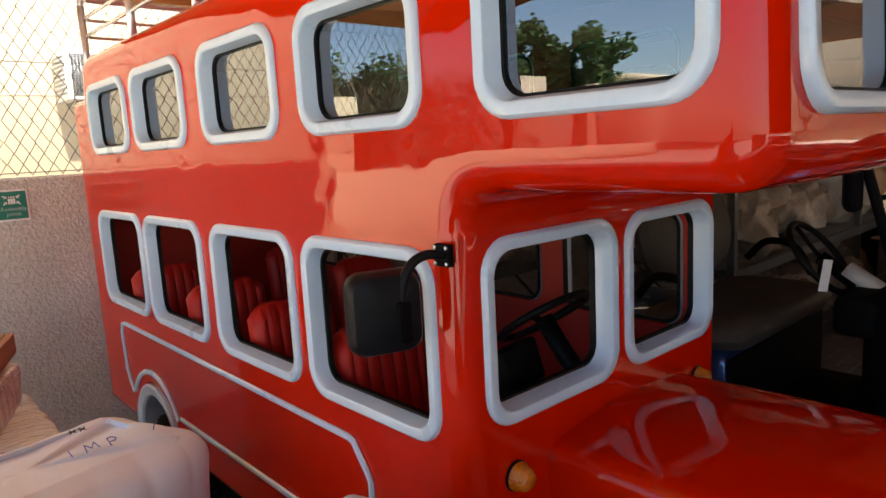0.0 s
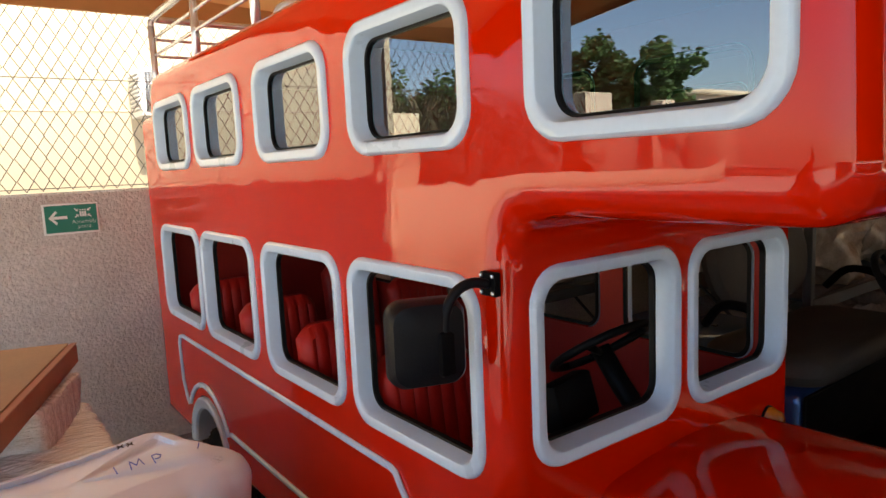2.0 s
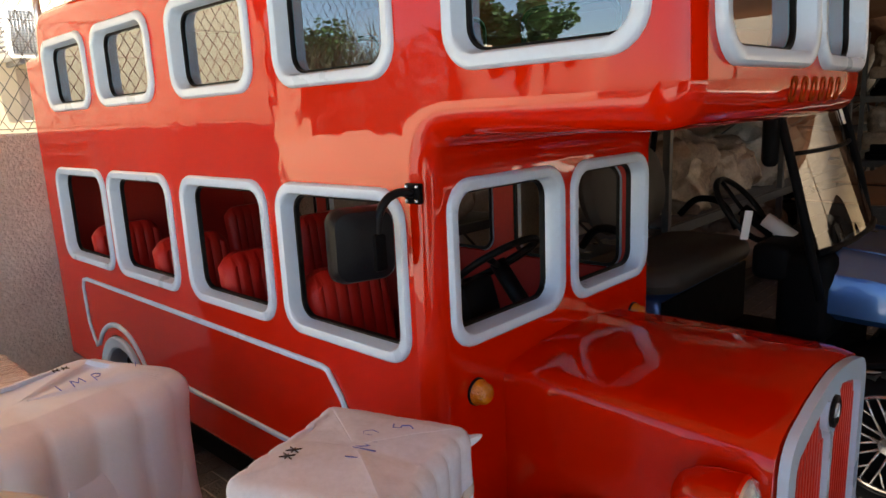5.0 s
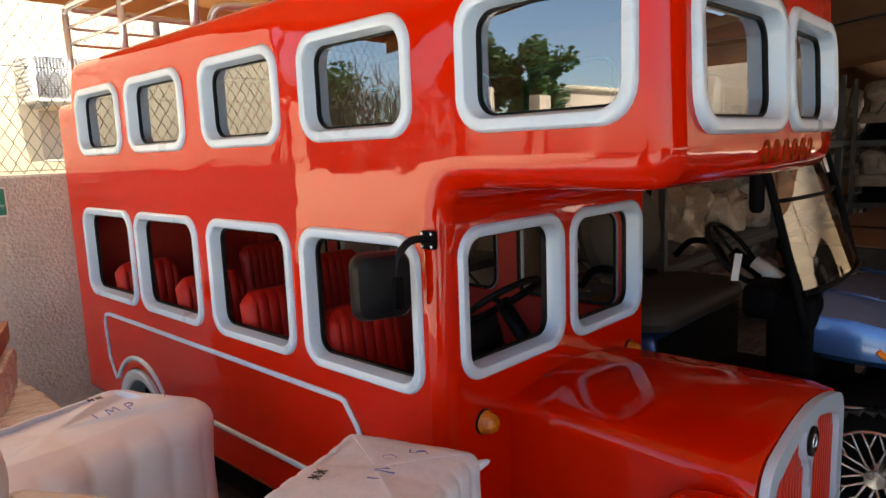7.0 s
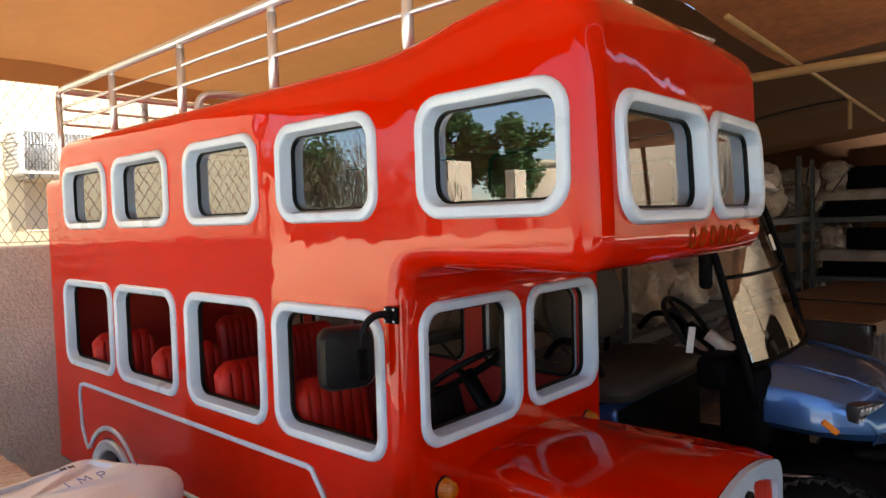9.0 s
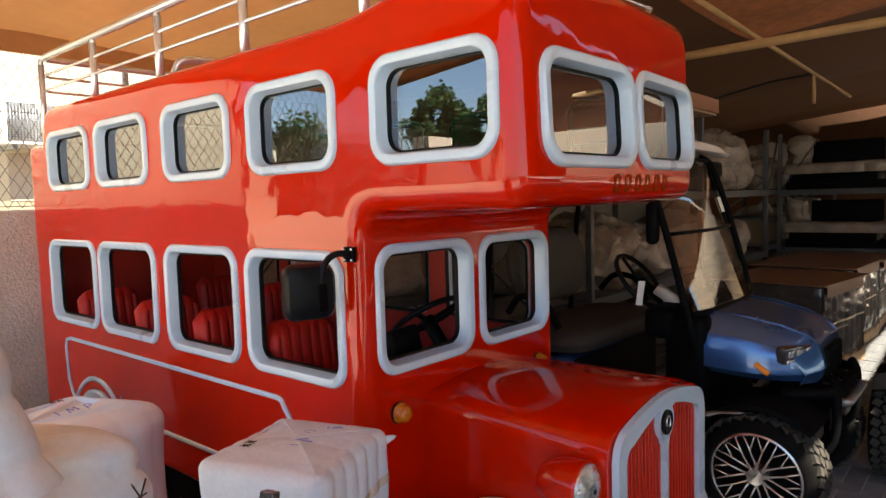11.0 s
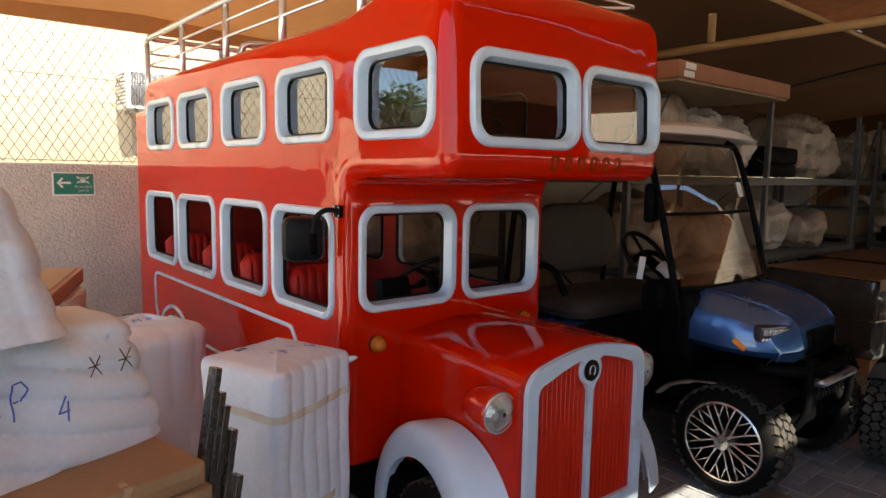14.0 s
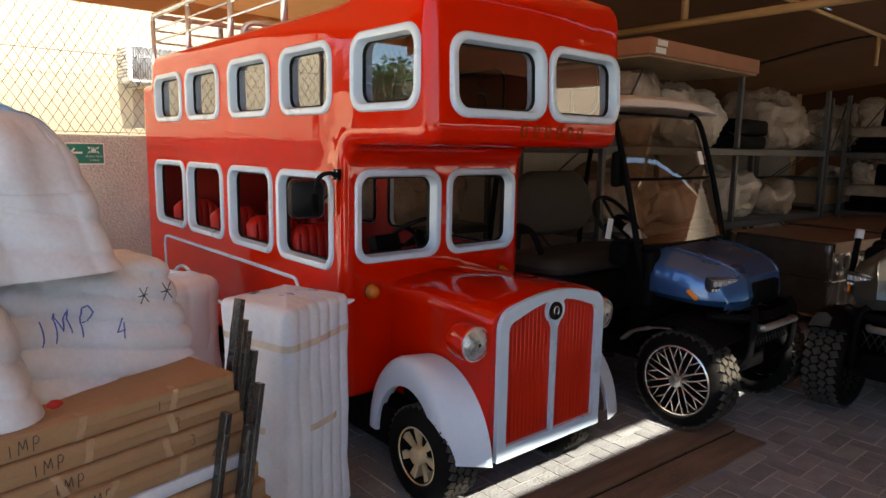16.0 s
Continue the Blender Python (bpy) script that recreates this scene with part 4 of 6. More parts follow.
# front wings
for s in (-1, 1):
    bm = bmesh.new()
    rings = []
    for k in range(33):
        a = radians(4 + 174 * k / 32)
        c, sn = math.cos(a), math.sin(a)
        row = []
        for r, o in ((0.0, 0.36), (0.0, 0.42), (0.0, 0.465), (0.004, 0.482), (0.010, 0.493), (0.022, 0.50), (0.068, 0.502), (0.075, 0.497), (0.073, 0.46)):
            u = max(0.0, min(1.0, (o - 0.36) / 0.14)) * (1.0 if s < 0 else 0.3)
            yc, ra = 0.605 + 0.065 * u, 0.355 - 0.065 * u
            row.append(bm.verts.new(((1.62 if s < 0 else 1.69) + s * o, yc - c * (ra - r), 0.215 + (0.418 - 1.8 * r) * max(sn, 0.0))))
        rings.append(row)
    for a, b in zip(rings, rings[1:]):
        for k in range(len(a) - 1):
            bm.faces.new((a[k], a[k + 1], b[k + 1], b[k]))
    bmesh.ops.recalc_face_normals(bm, faces=bm.faces)
    bmesh.ops.solidify(bm, geom=bm.faces[:], thickness=0.006)
    part("front_wing", bm, FENDER, bus, "pale grey rounded front wing")
    part("inner_arch", one_box((1.62 + s * 0.35 - 0.01, 0.42, 0.12), (1.62 + s * 0.35 + 0.01, 0.86, 0.48)), BLACK_PLASTIC, bus, "black inner wheel arch")

# headlamps in red pods
for s in (-1, 1):
    hx = 1.63 + s * 0.42
    hm = aim(hx, 0.41, 0.762, (0, -1, 0.0))
    pod = part("headlamp_pod", one_lathe([(0.02, -0.06), (0.048, -0.045), (0.066, -0.015), (0.076, 0.03), (0.079, 0.085), (0.074, 0.092), (0.070, 0.085)], 32, hm), RED, bus, "red headlamp pod")
    part("lamp_lens", one_lathe([(0.071, 0.075), (0.070, 0.093), (0.066, 0.101), (0.045, 0.112), (0.02, 0.117), (0.004, 0.118)], 32, hm), LENS, pod, "clear round headlamp glass")
    part("bulb_spot", one_lathe([(0.008, 0.115), (0.008, 0.1185), (0.004, 0.120)], 12, hm), BLACK, pod, "dark bulb behind the glass")
    part("lamp_bezel", one_lathe([(0.069, 0.08), (0.074, 0.088), (0.072, 0.098), (0.066, 0.097)], 32, hm), CHROME, pod, "chrome bezel")
    im = aim(BXC + s * 0.433, 1.0, 0.864, (0, -1, 0))
    ind = part("indicator", one_lathe([(0.036, 0), (0.036, 0.012), (0.033, 0.016), (0.031, 0.02), (0.028, 0.036), (0.018, 0.045), (0.004, 0.047)], 24, im), AMBER, bus, "amber indicator lens")
    part("indicator_ring", one_lathe([(0.038, 0.0), (0.038, 0.006), (0.036, 0.008)], 24, im), BLACK, ind)

# black mirror on a bent arm
bm = bmesh.new()
arm = smooth_path([(1.0, 1.034, 1.412), (0.967, 1.042, 1.418), (0.935, 1.052, 1.405), (0.912, 1.058, 1.368), (0.906, 1.060, 1.31), (0.905, 1.060, 1.255)], 6)
mirror = part("mirror_arm", tube(bm, arm, 0.0105, 10), GLOSS_BLACK, bus, "bent black mirror arm")
part("mirror_bracket", one_box((0.998, 1.010, 1.388), (1.014, 1.058, 1.436), 0.002, 1), BLACK_PLASTIC, mirror, "small black bracket")
for dy, dz in ((-1, -1), (1, -1), (-1, 1), (1, 1)):
    part("bolt", one_lathe([(0.004, 0), (0.004, 0.003), (0.002, 0.004)], 8, aim(0.998, 1.034 + dy * 0.017, 1.412 + dz * 0.017, (-1, 0, 0))), CHROME, mirror)
mm = facing(Vector((0.886, 1.092, 1.303)), Vector((1, -0.35, 0)).normalized(), Z, Vector((-0.35, -1, 0)).normalized())
rows = [(0.02, 0.03, 0.005, 0.033), (0.10, 0.12, 0.03, 0.031), (0.142, 0.160, 0.035, 0.022), (0.158, 0.174, 0.035, 0.004), (0.162, 0.178, 0.035, -0.02), (0.154, 0.170, 0.032, -0.028)]
part("mirror_clamp", one_box((0.888, 1.046, 1.240), (0.926, 1.070, 1.330), 0.008, 2), BLACK_PLASTIC, mirror, "black clamp on the arm")
part("mirror_head", loops_mesh(rows, mm, True, first=True), GLOSS_BLACK, mirror, "black rounded mirror housing")

# roof rail
RX0, RX1 = 1.115, 2 * BXC - 1.115
RZ = 2.475


def rail_run(z, r):
    pts = [(RX0, 0.80, z - 0.0), (RX0, 3.83, z), (RX1, 3.83, z), (RX1, 0.80, z)]
    return one_tube([pts[0], (RX0, 3.78, z), (RX0 + 0.015, 3.815, z), (RX0 + 0.05, 3.83, z), (RX1 - 0.05, 3.83, z), (RX1 - 0.015, 3.815, z), (RX1, 3.78, z), pts[3]], r, 12)


part("roof_rail", rail_run(RZ, 0.02), CHROME, bus, "polished steel roof rail")
part("roof_rail", rail_run(RZ - 0.105, 0.0085), CHROME, bus, "thin polished steel rail")
part("roof_rail", rail_run(RZ - 0.19, 0.0085), CHROME, bus, "thin polished steel rail")
part("roof_rail", one_tube([(RX0, 0.80, RZ - 0.26), (RX0 + 0.2, 0.74, RZ - 0.26), (RX1 - 0.2, 0.74, RZ - 0.26), (RX1, 0.80, RZ - 0.26)], 0.004, 8), CHROME, bus)
for x in (RX0, RX1):
    for y in (1.04, 1.72, 2.40, 3.10, 3.83):
        low = 1.95 if y > 3.6 else 2.12
        p = part("rail_post", one_tube([(x, y, low), (x, y, RZ - 0.035)], 0.0185, 12), CHROME, bus, "polished steel post")
        part("post_cap", one_lathe([(0.013, 0), (0.016, 0.012), (0.016, 0.03), (0.010, 0.045)], 12, Matrix.Translation((x, y, RZ - 0.045))), CHROME, p)
for z0, zc, end in ((2.37, 2.294, 2.32), (2.285, 2.205, 2.25)):
    part("roof_rail", one_tube([(RX1, 1.04, z0), (2.19, 0.59, zc + 0.005), (2.195, 0.55, zc), (2.16, 0.53, zc), (1.35, 0.66, end)], 0.0075, 8), CHROME, bus, "thin steel rail bent across the front")
part("ladder_loop", one_tube(smooth_path([(1.22, 2.45, 2.14), (1.22, 2.46, 2.22), (1.26, 2.44, 2.27), (1.40, 2.40, 2.275), (1.62, 2.36, 2.275), (1.70, 2.34, 2.22), (1.70, 2.34, 2.14)], 5), 0.019, 12), CHROME, bus, "bent steel roof handle")

# seats of the lower deck


def ribbed_cushion(w, h, d, ribs, m, lean=0.0):
    """A padded slab: local x wide, local z high, front to -y, with upright channels."""
    bm = bmesh.new()
    nx, nz = ribs * 6, 12
    front = []
    for j in range(nz + 1):
        v = j / nz
        row = []
        for i in range(nx + 1):
            u = i / nx
            eu = min(u, 1 - u) * w
            ev = min(v, 1 - v) * h
            e = min(1, eu / 0.03) ** 0.5 * min(1, ev / 0.025) ** 0.5 if eu > 0 and ev > 0 else 0
            rib = abs(math.sin(u * ribs * math.pi)) ** 0.6 * 0.008
            cut = 0.05 * max(0, 1 - eu / 0.07) ** 2 if v > 0.5 else 0
            row.append(bm.verts.new(((u - 0.5) * w, -d * (0.6 + 0.4 * e) - rib * e + v * lean, h * v - cut * (v - 0.5) * 2)))
        front.append(row)
    back = [[bm.verts.new((p.co.x, v_lean * lean, p.co.z)) for p in row] for row, v_lean in zip(front, [j / nz for j in range(nz + 1)])]
    for g, flip in ((front, False), (back, True)):
        for j in range(nz):
            for i in range(nx):
                q = (g[j][i], g[j][i + 1], g[j + 1][i + 1], g[j + 1][i])
                bm.faces.new(q[::-1] if flip else q)
    rim = lambda g: g[0] + [r[-1] for r in g[1:]] + g[-1][-2::-1] + [r[0] for r in g[-2:0:-1]]
    a, b = rim(front), rim(back)
    for k in range(len(a)):
        bm.faces.new((a[k], b[k], b[(k + 1) % len(a)], a[(k + 1) % len(a)]))
    bmesh.ops.recalc_face_normals(bm, faces=bm.faces)
    bmesh.ops.transform(bm, matrix=m, verts=bm.verts)
    return bm


def bench(label):
    e = thing("bench_seat", label, "seat", "seats on the lower deck")
    part("backrest", ribbed_cushion(0.33, 0.45, 0.055, 7, pose(0, 0.13, 0.25), 0.06), SEAT_RED, e, "channelled red backrest")
    part("seat", ribbed_cushion(0.33, 0.40, 0.10, 6, pose(0, 0.20, 0.20, 90, 0, 0)), SEAT_RED, e, "channelled red seat cushion")
    part("base", one_box((-0.14, -0.16, 0.0), (0.14, 0.17, 0.21), 0.01), BLACK_PLASTIC, e, "black seat base")
    return e


FLOOR_Z = 0.42
first = bench("red vinyl seat with upright channels inside the bus")
spots = [(1.24, 1.46), (1.24, 1.98), (1.24, 2.54), (1.24, 3.24), (1.96, 2.54), (1.96, 3.24)]
first.matrix_basis = pose(spots[0][0], spots[0][1], FLOOR_Z)
for x, y in spots[1:]:
    copy_thing(first, pose(x, y, FLOOR_Z))
part("upper_deck_panel", one_box((1.35, 2.2, 1.595), (1.85, 2.24, 2.09), 0.004, 1), RED_IN, bus, "red inner panel of the upper deck")

# driver's wheel and dash
sw = part("steering_wheel", one_tube([Vector((1.74, 1.38, 1.065)) + Vector((0.16 * math.cos(radians(a)), 0.16 * math.sin(radians(a)) * 0.82, -0.16 * math.sin(radians(a)) * 0.57)) for a in range(0, 360, 12)], 0.013, 8, closed=True), BLACK, bus, "black steering wheel")
for a in (90, 210, 330):
    part("wheel_spoke", one_tube([(1.74, 1.37, 1.045), Vector((1.74, 1.38, 1.065)) + Vector((0.155 * math.cos(radians(a)), 0.155 * math.sin(radians(a)) * 0.82, -0.155 * math.sin(radians(a)) * 0.57))], 0.012, 6), BLACK, sw)
part("steering_column", one_tube([(1.74, 1.38, 1.06), (1.74, 1.30, 0.96), (1.74, 1.10, 0.74)], 0.032, 10), BLACK, sw, "black steering column")
part("dashboard", one_box((1.08, 1.05, 0.80), (2.12, 1.17, 0.95), 0.02), RED_IN, bus, "dark red dashboard")
dsp = part("display_unit", one_box((-0.09, -0.03, -0.06), (0.09, 0.03, 0.06), 0.012, 2, pose(1.37, 1.17, 1.04, -15, 0, 12)), BLACK_PLASTIC, bus, "small black display unit")
part("screen", one_box((-0.05, 0.031, -0.03), (0.05, 0.034, 0.035), 0, 1, pose(1.37, 1.17, 1.04, -15, 0, 12)), DARK_HOLE, dsp)
part("underframe", one_box((1.14, 0.5, 0.16), (2.06, 3.7, 0.36), 0.01), BLACK_PLASTIC, bus, "black steel underframe")


# ---- golf carts ----
def cart(label, paint, roofed=True):
    e = thing("golf_cart", label, "golf cart", "golf carts under the canopy")
    # nose
    bm = bmesh.new()
    rings = []
    CREASE = ((-0.54, 0.31, 0.985), (-0.70, 0.295, 0.968), (-0.86, 0.265, 0.935), (-0.96, 0.235, 0.895), (-1.015, 0.21, 0.845), (-1.04, 0.20, 0.74), (-1.02, 0.19, 0.68))
    for (y, wt, zt), wb, zm, zb in zip(CREASE, (0.435, 0.435, 0.42, 0.39, 0.355, 0.33, 0.32), (0.83, 0.83, 0.82, 0.80, 0.78, 0.715, 0.67), (0.70, 0.692, 0.688, 0.688, 0.69, 0.69, 0.675)):
        half = [(wb - 0.05, zb), (wb, zb + 0.035), (wb, zm), (wb - 0.02, zm + (zt - zm) * 0.4), (wt + 0.03, zt - 0.012), (wt, zt), (wt * 0.6, zt + 0.004), (wt * 0.25, zt + 0.009)]
        back = 0.07 if y < -0.8 else 0.0
        pts = [(-x, z) for x, z in half] + [(x, z) for x, z in half[::-1]]
        rings.append([bm.verts.new((x, y + back * (max(0.0, abs(x) - wt) / 0.15), z)) for x, z in pts])
    for a, b in zip(rings, rings[1:]):
        for k in range(len(a) - 1):
            bm.faces.new((a[k], a[k + 1], b[k + 1], b[k]))
    bm.faces.new(rings[-1])
    bm.faces.new(rings[0][::-1])
    bmesh.ops.recalc_face_normals(bm, faces=bm.faces)
    nose = part("nose", bm, paint, e, "metallic front cowl", 24)
    part("nose_grille", one_box((-0.15, -1.052, 0.69), (0.15, -1.00, 0.82), 0.015), BLACK_PLASTIC, nose, "black grille panel")
    for s in (-1, 1):
        part("nose_crease", one_tube([(s * wt, y, zt + 0.001) for y, wt, zt in CREASE[:5]], 0.005, 6), paint, nose, "bright raised crease")
    for s in (-1, 1):
        m = pose(s * 0.315, -0.94, 0.815, 8, 0, s * 22)
        lamp = part("headlamp", one_box((-0.095, -0.016, -0.040), (0.095, 0.04, 0.040), 0.012, 2, m), LAMP_GREY, e, "clear headlamp")
        for k in range(5):
            part("led", one_box((-0.078 + 0.032 * k, -0.020, -0.004), (-0.052 + 0.032 * k, -0.015, 0.028), 0.004, 1, m), CHROME, lamp)
        for k in range(8):
            part("led", one_box((-0.082 + 0.021 * k, -0.020, -0.031), (-0.067 + 0.021 * k, -0.015, -0.017), 0.003, 1, m), WHITE_PLASTIC, lamp)
        bm = bmesh.new()
        tube(bm, smooth_path([(s * 0.535, -0.47, 0.44), (s * 0.54, -0.54, 0.50), (s * 0.54, -0.66, 0.545), (s * 0.535, -0.78, 0.565)], 5), [0.034] * 5 + [0.030] * 5 + [0.016] * 5 + [0.004], 8, flat=0.35)
        part("arch_trim", bm, GALV, e, "silver trim under the wheel arch")
        part("marker", one_box((-0.038, -0.012, -0.013), (0.038, 0.012, 0.013), 0.005, 1, pose(s * 0.412, -0.82, 0.748, 0, s * -40, s * 74)), ORANGE, e, "orange side marker")
        # black wheel arch
        bm = bmesh.new()
        rg = []
        for k in range(17):
            a = radians(50 + 100 * k / 16)
            rg.append([bm.verts.new((s * x, -0.83 - math.cos(a) * (0.36 + dr), 0.24 + math.sin(a) * (0.365 + dr))) for x, dr in ((0.30, 0.03), (0.48, 0.02), (0.535, 0.0), (0.54, -0.02))])
        for a, b in zip(rg, rg[1:]):
            for k in range(3):
                bm.faces.new((a[k], a[k + 1], b[k + 1], b[k]))
        bmesh.ops.recalc_face_normals(bm, faces=bm.faces)
        bmesh.ops.solidify(bm, geom=bm.faces[:], thickness=0.012)
        part("wheel_arch", bm, BLACK_PLASTIC, e, "black plastic wheel arch")
        part("step_bar", one_tube([(s * 0.53, -0.40, 0.32), (s * 0.56, -0.2, 0.30), (s * 0.56, 0.45, 0.30)], 0.02, 8), BLACK_PLASTIC, e)
        for yy in (-0.83, 0.83):
            wheel(e, (s * 0.44, yy, 0.28), s, 0.268, 0.225, 0.195, CHROME_DARK, 8, True, "spoke")
        # roof struts
        if roofed:
            part("roof_strut", one_tube(smooth_path([(s * 0.50, -0.55, 0.80), (s * 0.50, -0.44, 1.25), (s * 0.49, -0.30, 1.70), (s * 0.47, -0.22, 1.79)], 4), 0.019, 8), BLACK_PLASTIC, e, "black roof strut")
            part("roof_strut", one_tube(smooth_path([(s * 0.52, 0.72, 0.70), (s * 0.51, 0.66, 1.3), (s * 0.49, 0.58, 1.79)], 4), 0.019, 8), BLACK_PLASTIC, e, "black roof strut")
        else:
            stub = part("roof_strut", one_tube([(s * 0.50, -0.56, 0.80), (s * 0.50, -0.50, 1.03)], 0.019, 10), BLACK_PLASTIC, e, "short black strut stub")
            part("strut_cap", one_tube([(s * 0.50, -0.505, 1.01), (s * 0.50, -0.49, 1.065)], 0.026, 10), FENDER, stub, "pale blue plastic cap")
        part("arm_rest", one_tube(smooth_path([(s * 0.56, 0.50, 0.92), (s * 0.58, 0.40, 1.02), (s * 0.58, 0.25, 1.0), (s * 0.57, 0.16, 0.86)], 5), 0.02, 8), BLACK_PLASTIC, e, "black arm rest")
    m = facing(Vector((0, 0.58, 1.145)), X, Vector((0, 0.18, 1)).normalized(), Vector((0, -1, 0.18)).normalized())
    rows = [(0.68, 0.33, 0.16, -0.05), (0.82, 0.43, 0.21, -0.03), (0.86, 0.475, 0.235, 0.01), (0.82, 0.43, 0.21, 0.05), (0.70, 0.33, 0.16, 0.065), (0.50, 0.18, 0.088, 0.058)]
    part("backrest", loops_mesh(rows, m, True), SEAT_GREY, e, "padded grey-brown backrest")
    m = facing(Vector((0, 0.30, 0.775)), X, Y, Z)
    rows = [(0.98, 0.40, 0.12, -0.07), (1.10, 0.50, 0.14, -0.05), (1.14, 0.53, 0.15, -0.01), (1.12, 0.51, 0.15, 0.03), (1.06, 0.46, 0.13, 0.055), (0.92, 0.34, 0.10, 0.066)]
    part("seat", loops_mesh(rows, m, True), SEAT_GREY, e, "long padded grey-brown bench cushion")
    part("rear_body", one_box((-0.54, 0.10, 0.34), (0.54, 1.15, 0.70), 0.05, 3), paint, e, "painted rear body")
    part("seat_front_panel", one_box((-0.53, 0.085, 0.34), (0.53, 0.099, 0.69), 0.004, 1), BLACK_PLASTIC, e, "black panel below the seat")
    part("floor_pan", one_box((-0.53, -0.62, 0.33), (0.53, 0.12, 0.37), 0.01), BLACK_PLASTIC, e)
    part("cowl", one_box((-0.45, -0.58, 0.60), (0.45, -0.36, 0.975), 0.05, 3), BLACK_PLASTIC, e, "black cowl below the windscreen")
    part("dash", one_box((-0.46, -0.42, 0.84), (0.46, -0.26, 1.0), 0.04, 3), BLACK_PLASTIC, e, "black dashboard")
    part("firewall", one_box((-0.40, -0.56, 0.36), (0.40, -0.40, 0.82), 0.02), BLACK_PLASTIC, e)
    part("underbody", one_box((-0.30, -0.95, 0.24), (0.30, 1.1, 0.40), 0.03), BLACK_PLASTIC, e)
    part("axle", one_tube([(-0.42, -0.83, 0.28), (0.42, -0.83, 0.28)], 0.03, 10), BLACK_PLASTIC, e)
    part("axle", one_tube([(-0.42, 0.83, 0.28), (0.42, 0.83, 0.28)], 0.04, 10), BLACK_PLASTIC, e)
    # front guard
    gd = part("front_guard", one_tube(smooth_path([(-0.38, -0.90, 0.64), (-0.32, -1.04, 0.645), (-0.18, -1.10, 0.645), (0.18, -1.10, 0.645), (0.32, -1.04, 0.645), (0.38, -0.90, 0.64)], 4), 0.024, 10), BLACK_PLASTIC, e, "black tubular front guard")
    part("guard_tube", one_tube(smooth_path([(-0.30, -1.0, 0.30), (-0.27, -1.09, 0.42), (-0.26, -1.10, 0.62), (-0.22, -1.08, 0.70)], 4), 0.020, 8), BLACK_PLASTIC, gd)
    part("guard_tube", one_tube(smooth_path([(0.30, -1.0, 0.30), (0.27, -1.09, 0.42), (0.26, -1.10, 0.62), (0.22, -1.08, 0.70)], 4), 0.020, 8), BLACK_PLASTIC, gd)
    part("bumper", one_tube([(-0.20, -1.10, 0.588), (-0.19, -1.135, 0.588), (0.19, -1.135, 0.588), (0.20, -1.10, 0.588)], 0.020, 10), GALV, gd, "grey steel bumper bar")
    bm = bmesh.new()
    for k in range(13):
        x = -0.24 + 0.04 * k
        tube(bm, [(x, -1.07, 0.46), (x + 0.05, -1.07, 0.56)], 0.0035, 4)
        tube(bm, [(x + 0.05, -1.07, 0.46), (x, -1.07, 0.56)], 0.0035, 4)
    part("guard_mesh", bm, MESH_BLACK, gd, "dark wire mesh")
    # steering
    st = part("steering_wheel", one_tube([Vector((-0.22, -0.14, 1.10)) + Vector((0.17 * math.cos(radians(a)), 0.17 * math.sin(radians(a)) * 0.62, 0.17 * math.sin(radians(a)) * 0.78)) for a in range(0, 360, 12)], 0.014, 8, closed=True), BLACK, e, "black steering wheel")
    part("column", one_tube([(-0.22, -0.14, 1.10), (-0.22, -0.28, 1.00)], 0.03, 10), BLACK_PLASTIC, st)
    part("column_sleeve", one_tube([(-0.22, -0.24, 1.06), (-0.22, -0.36, 0.985)], 0.036, 12), WHITE_PLASTIC, st, "white wrapped column sleeve")
    for a in (90, 210, 330):
        part("wheel_spoke", one_tube([(-0.22, -0.14, 1.10), Vector((-0.22, -0.14, 1.10)) + Vector((0.165 * math.cos(radians(a)), 0.165 * math.sin(radians(a)) * 0.62, 0.165 * math.sin(radians(a)) * 0.78))], 0.010, 6), BLACK, st)
    part("hang_tag", one_box((-0.017, -0.001, -0.13), (0.017, 0.001, 0.0), 0, 1, pose(-0.37, -0.22, 1.12, 4, 6, -50)), PAPER, st, "white paper tag")
    if not roofed:
        return e
    # windscreen
    lo, hi = Vector((0, -0.55, 0.985)), Vector((0, -0.29, 1.76))
    bm = bmesh.new()
    n = 10
    g = []
    for j in range(2):
        row = []
        for i in range(n + 1):
            u = -0.47 + 0.94 * i / n
            p = (lo, hi)[j] + Vector((u * (1, 0.95)[j], 0.05 * (u / 0.47) ** 2 - 0.03, 0))
            row.append(bm.verts.new(p))
        g.append(row)
    for i in range(n):
        bm.faces.new((g[0][i], g[0][i + 1], g[1][i + 1], g[1][i]))
    ws = part("windscreen", bm, SHIELD, e, "tinted folding windscreen")
    for t in (0.0, 0.5, 1.0):
        c = lo.lerp(hi, t)
        part("windscreen_bar", one_tube([c + Vector((-0.47 + 0.94 * i / 8, 0.05 * ((-0.47 + 0.94 * i / 8) / 0.47) ** 2 - 0.03, 0)) for i in range(9)], 0.010 if t else 0.016, 6), BLACK_PLASTIC, ws)
    part("sticker", one_box((-0.03, -0.002, -0.045), (0.03, 0.002, 0.045), 0, 1, pose(0.36, -0.385, 1.50, -18, 0, 4)), PAPER, ws, "white paper sticker")
    part("side_mirror", one_box((-0.085, -0.03, -0.105), (0.085, 0.03, 0.105), 0.024, 3, pose(-0.46, -0.32, 1.43, 0, 0, 20)), BLACK_PLASTIC, e, "black side mirror")
    # roof
    bm = bmesh.new()
    rings = []
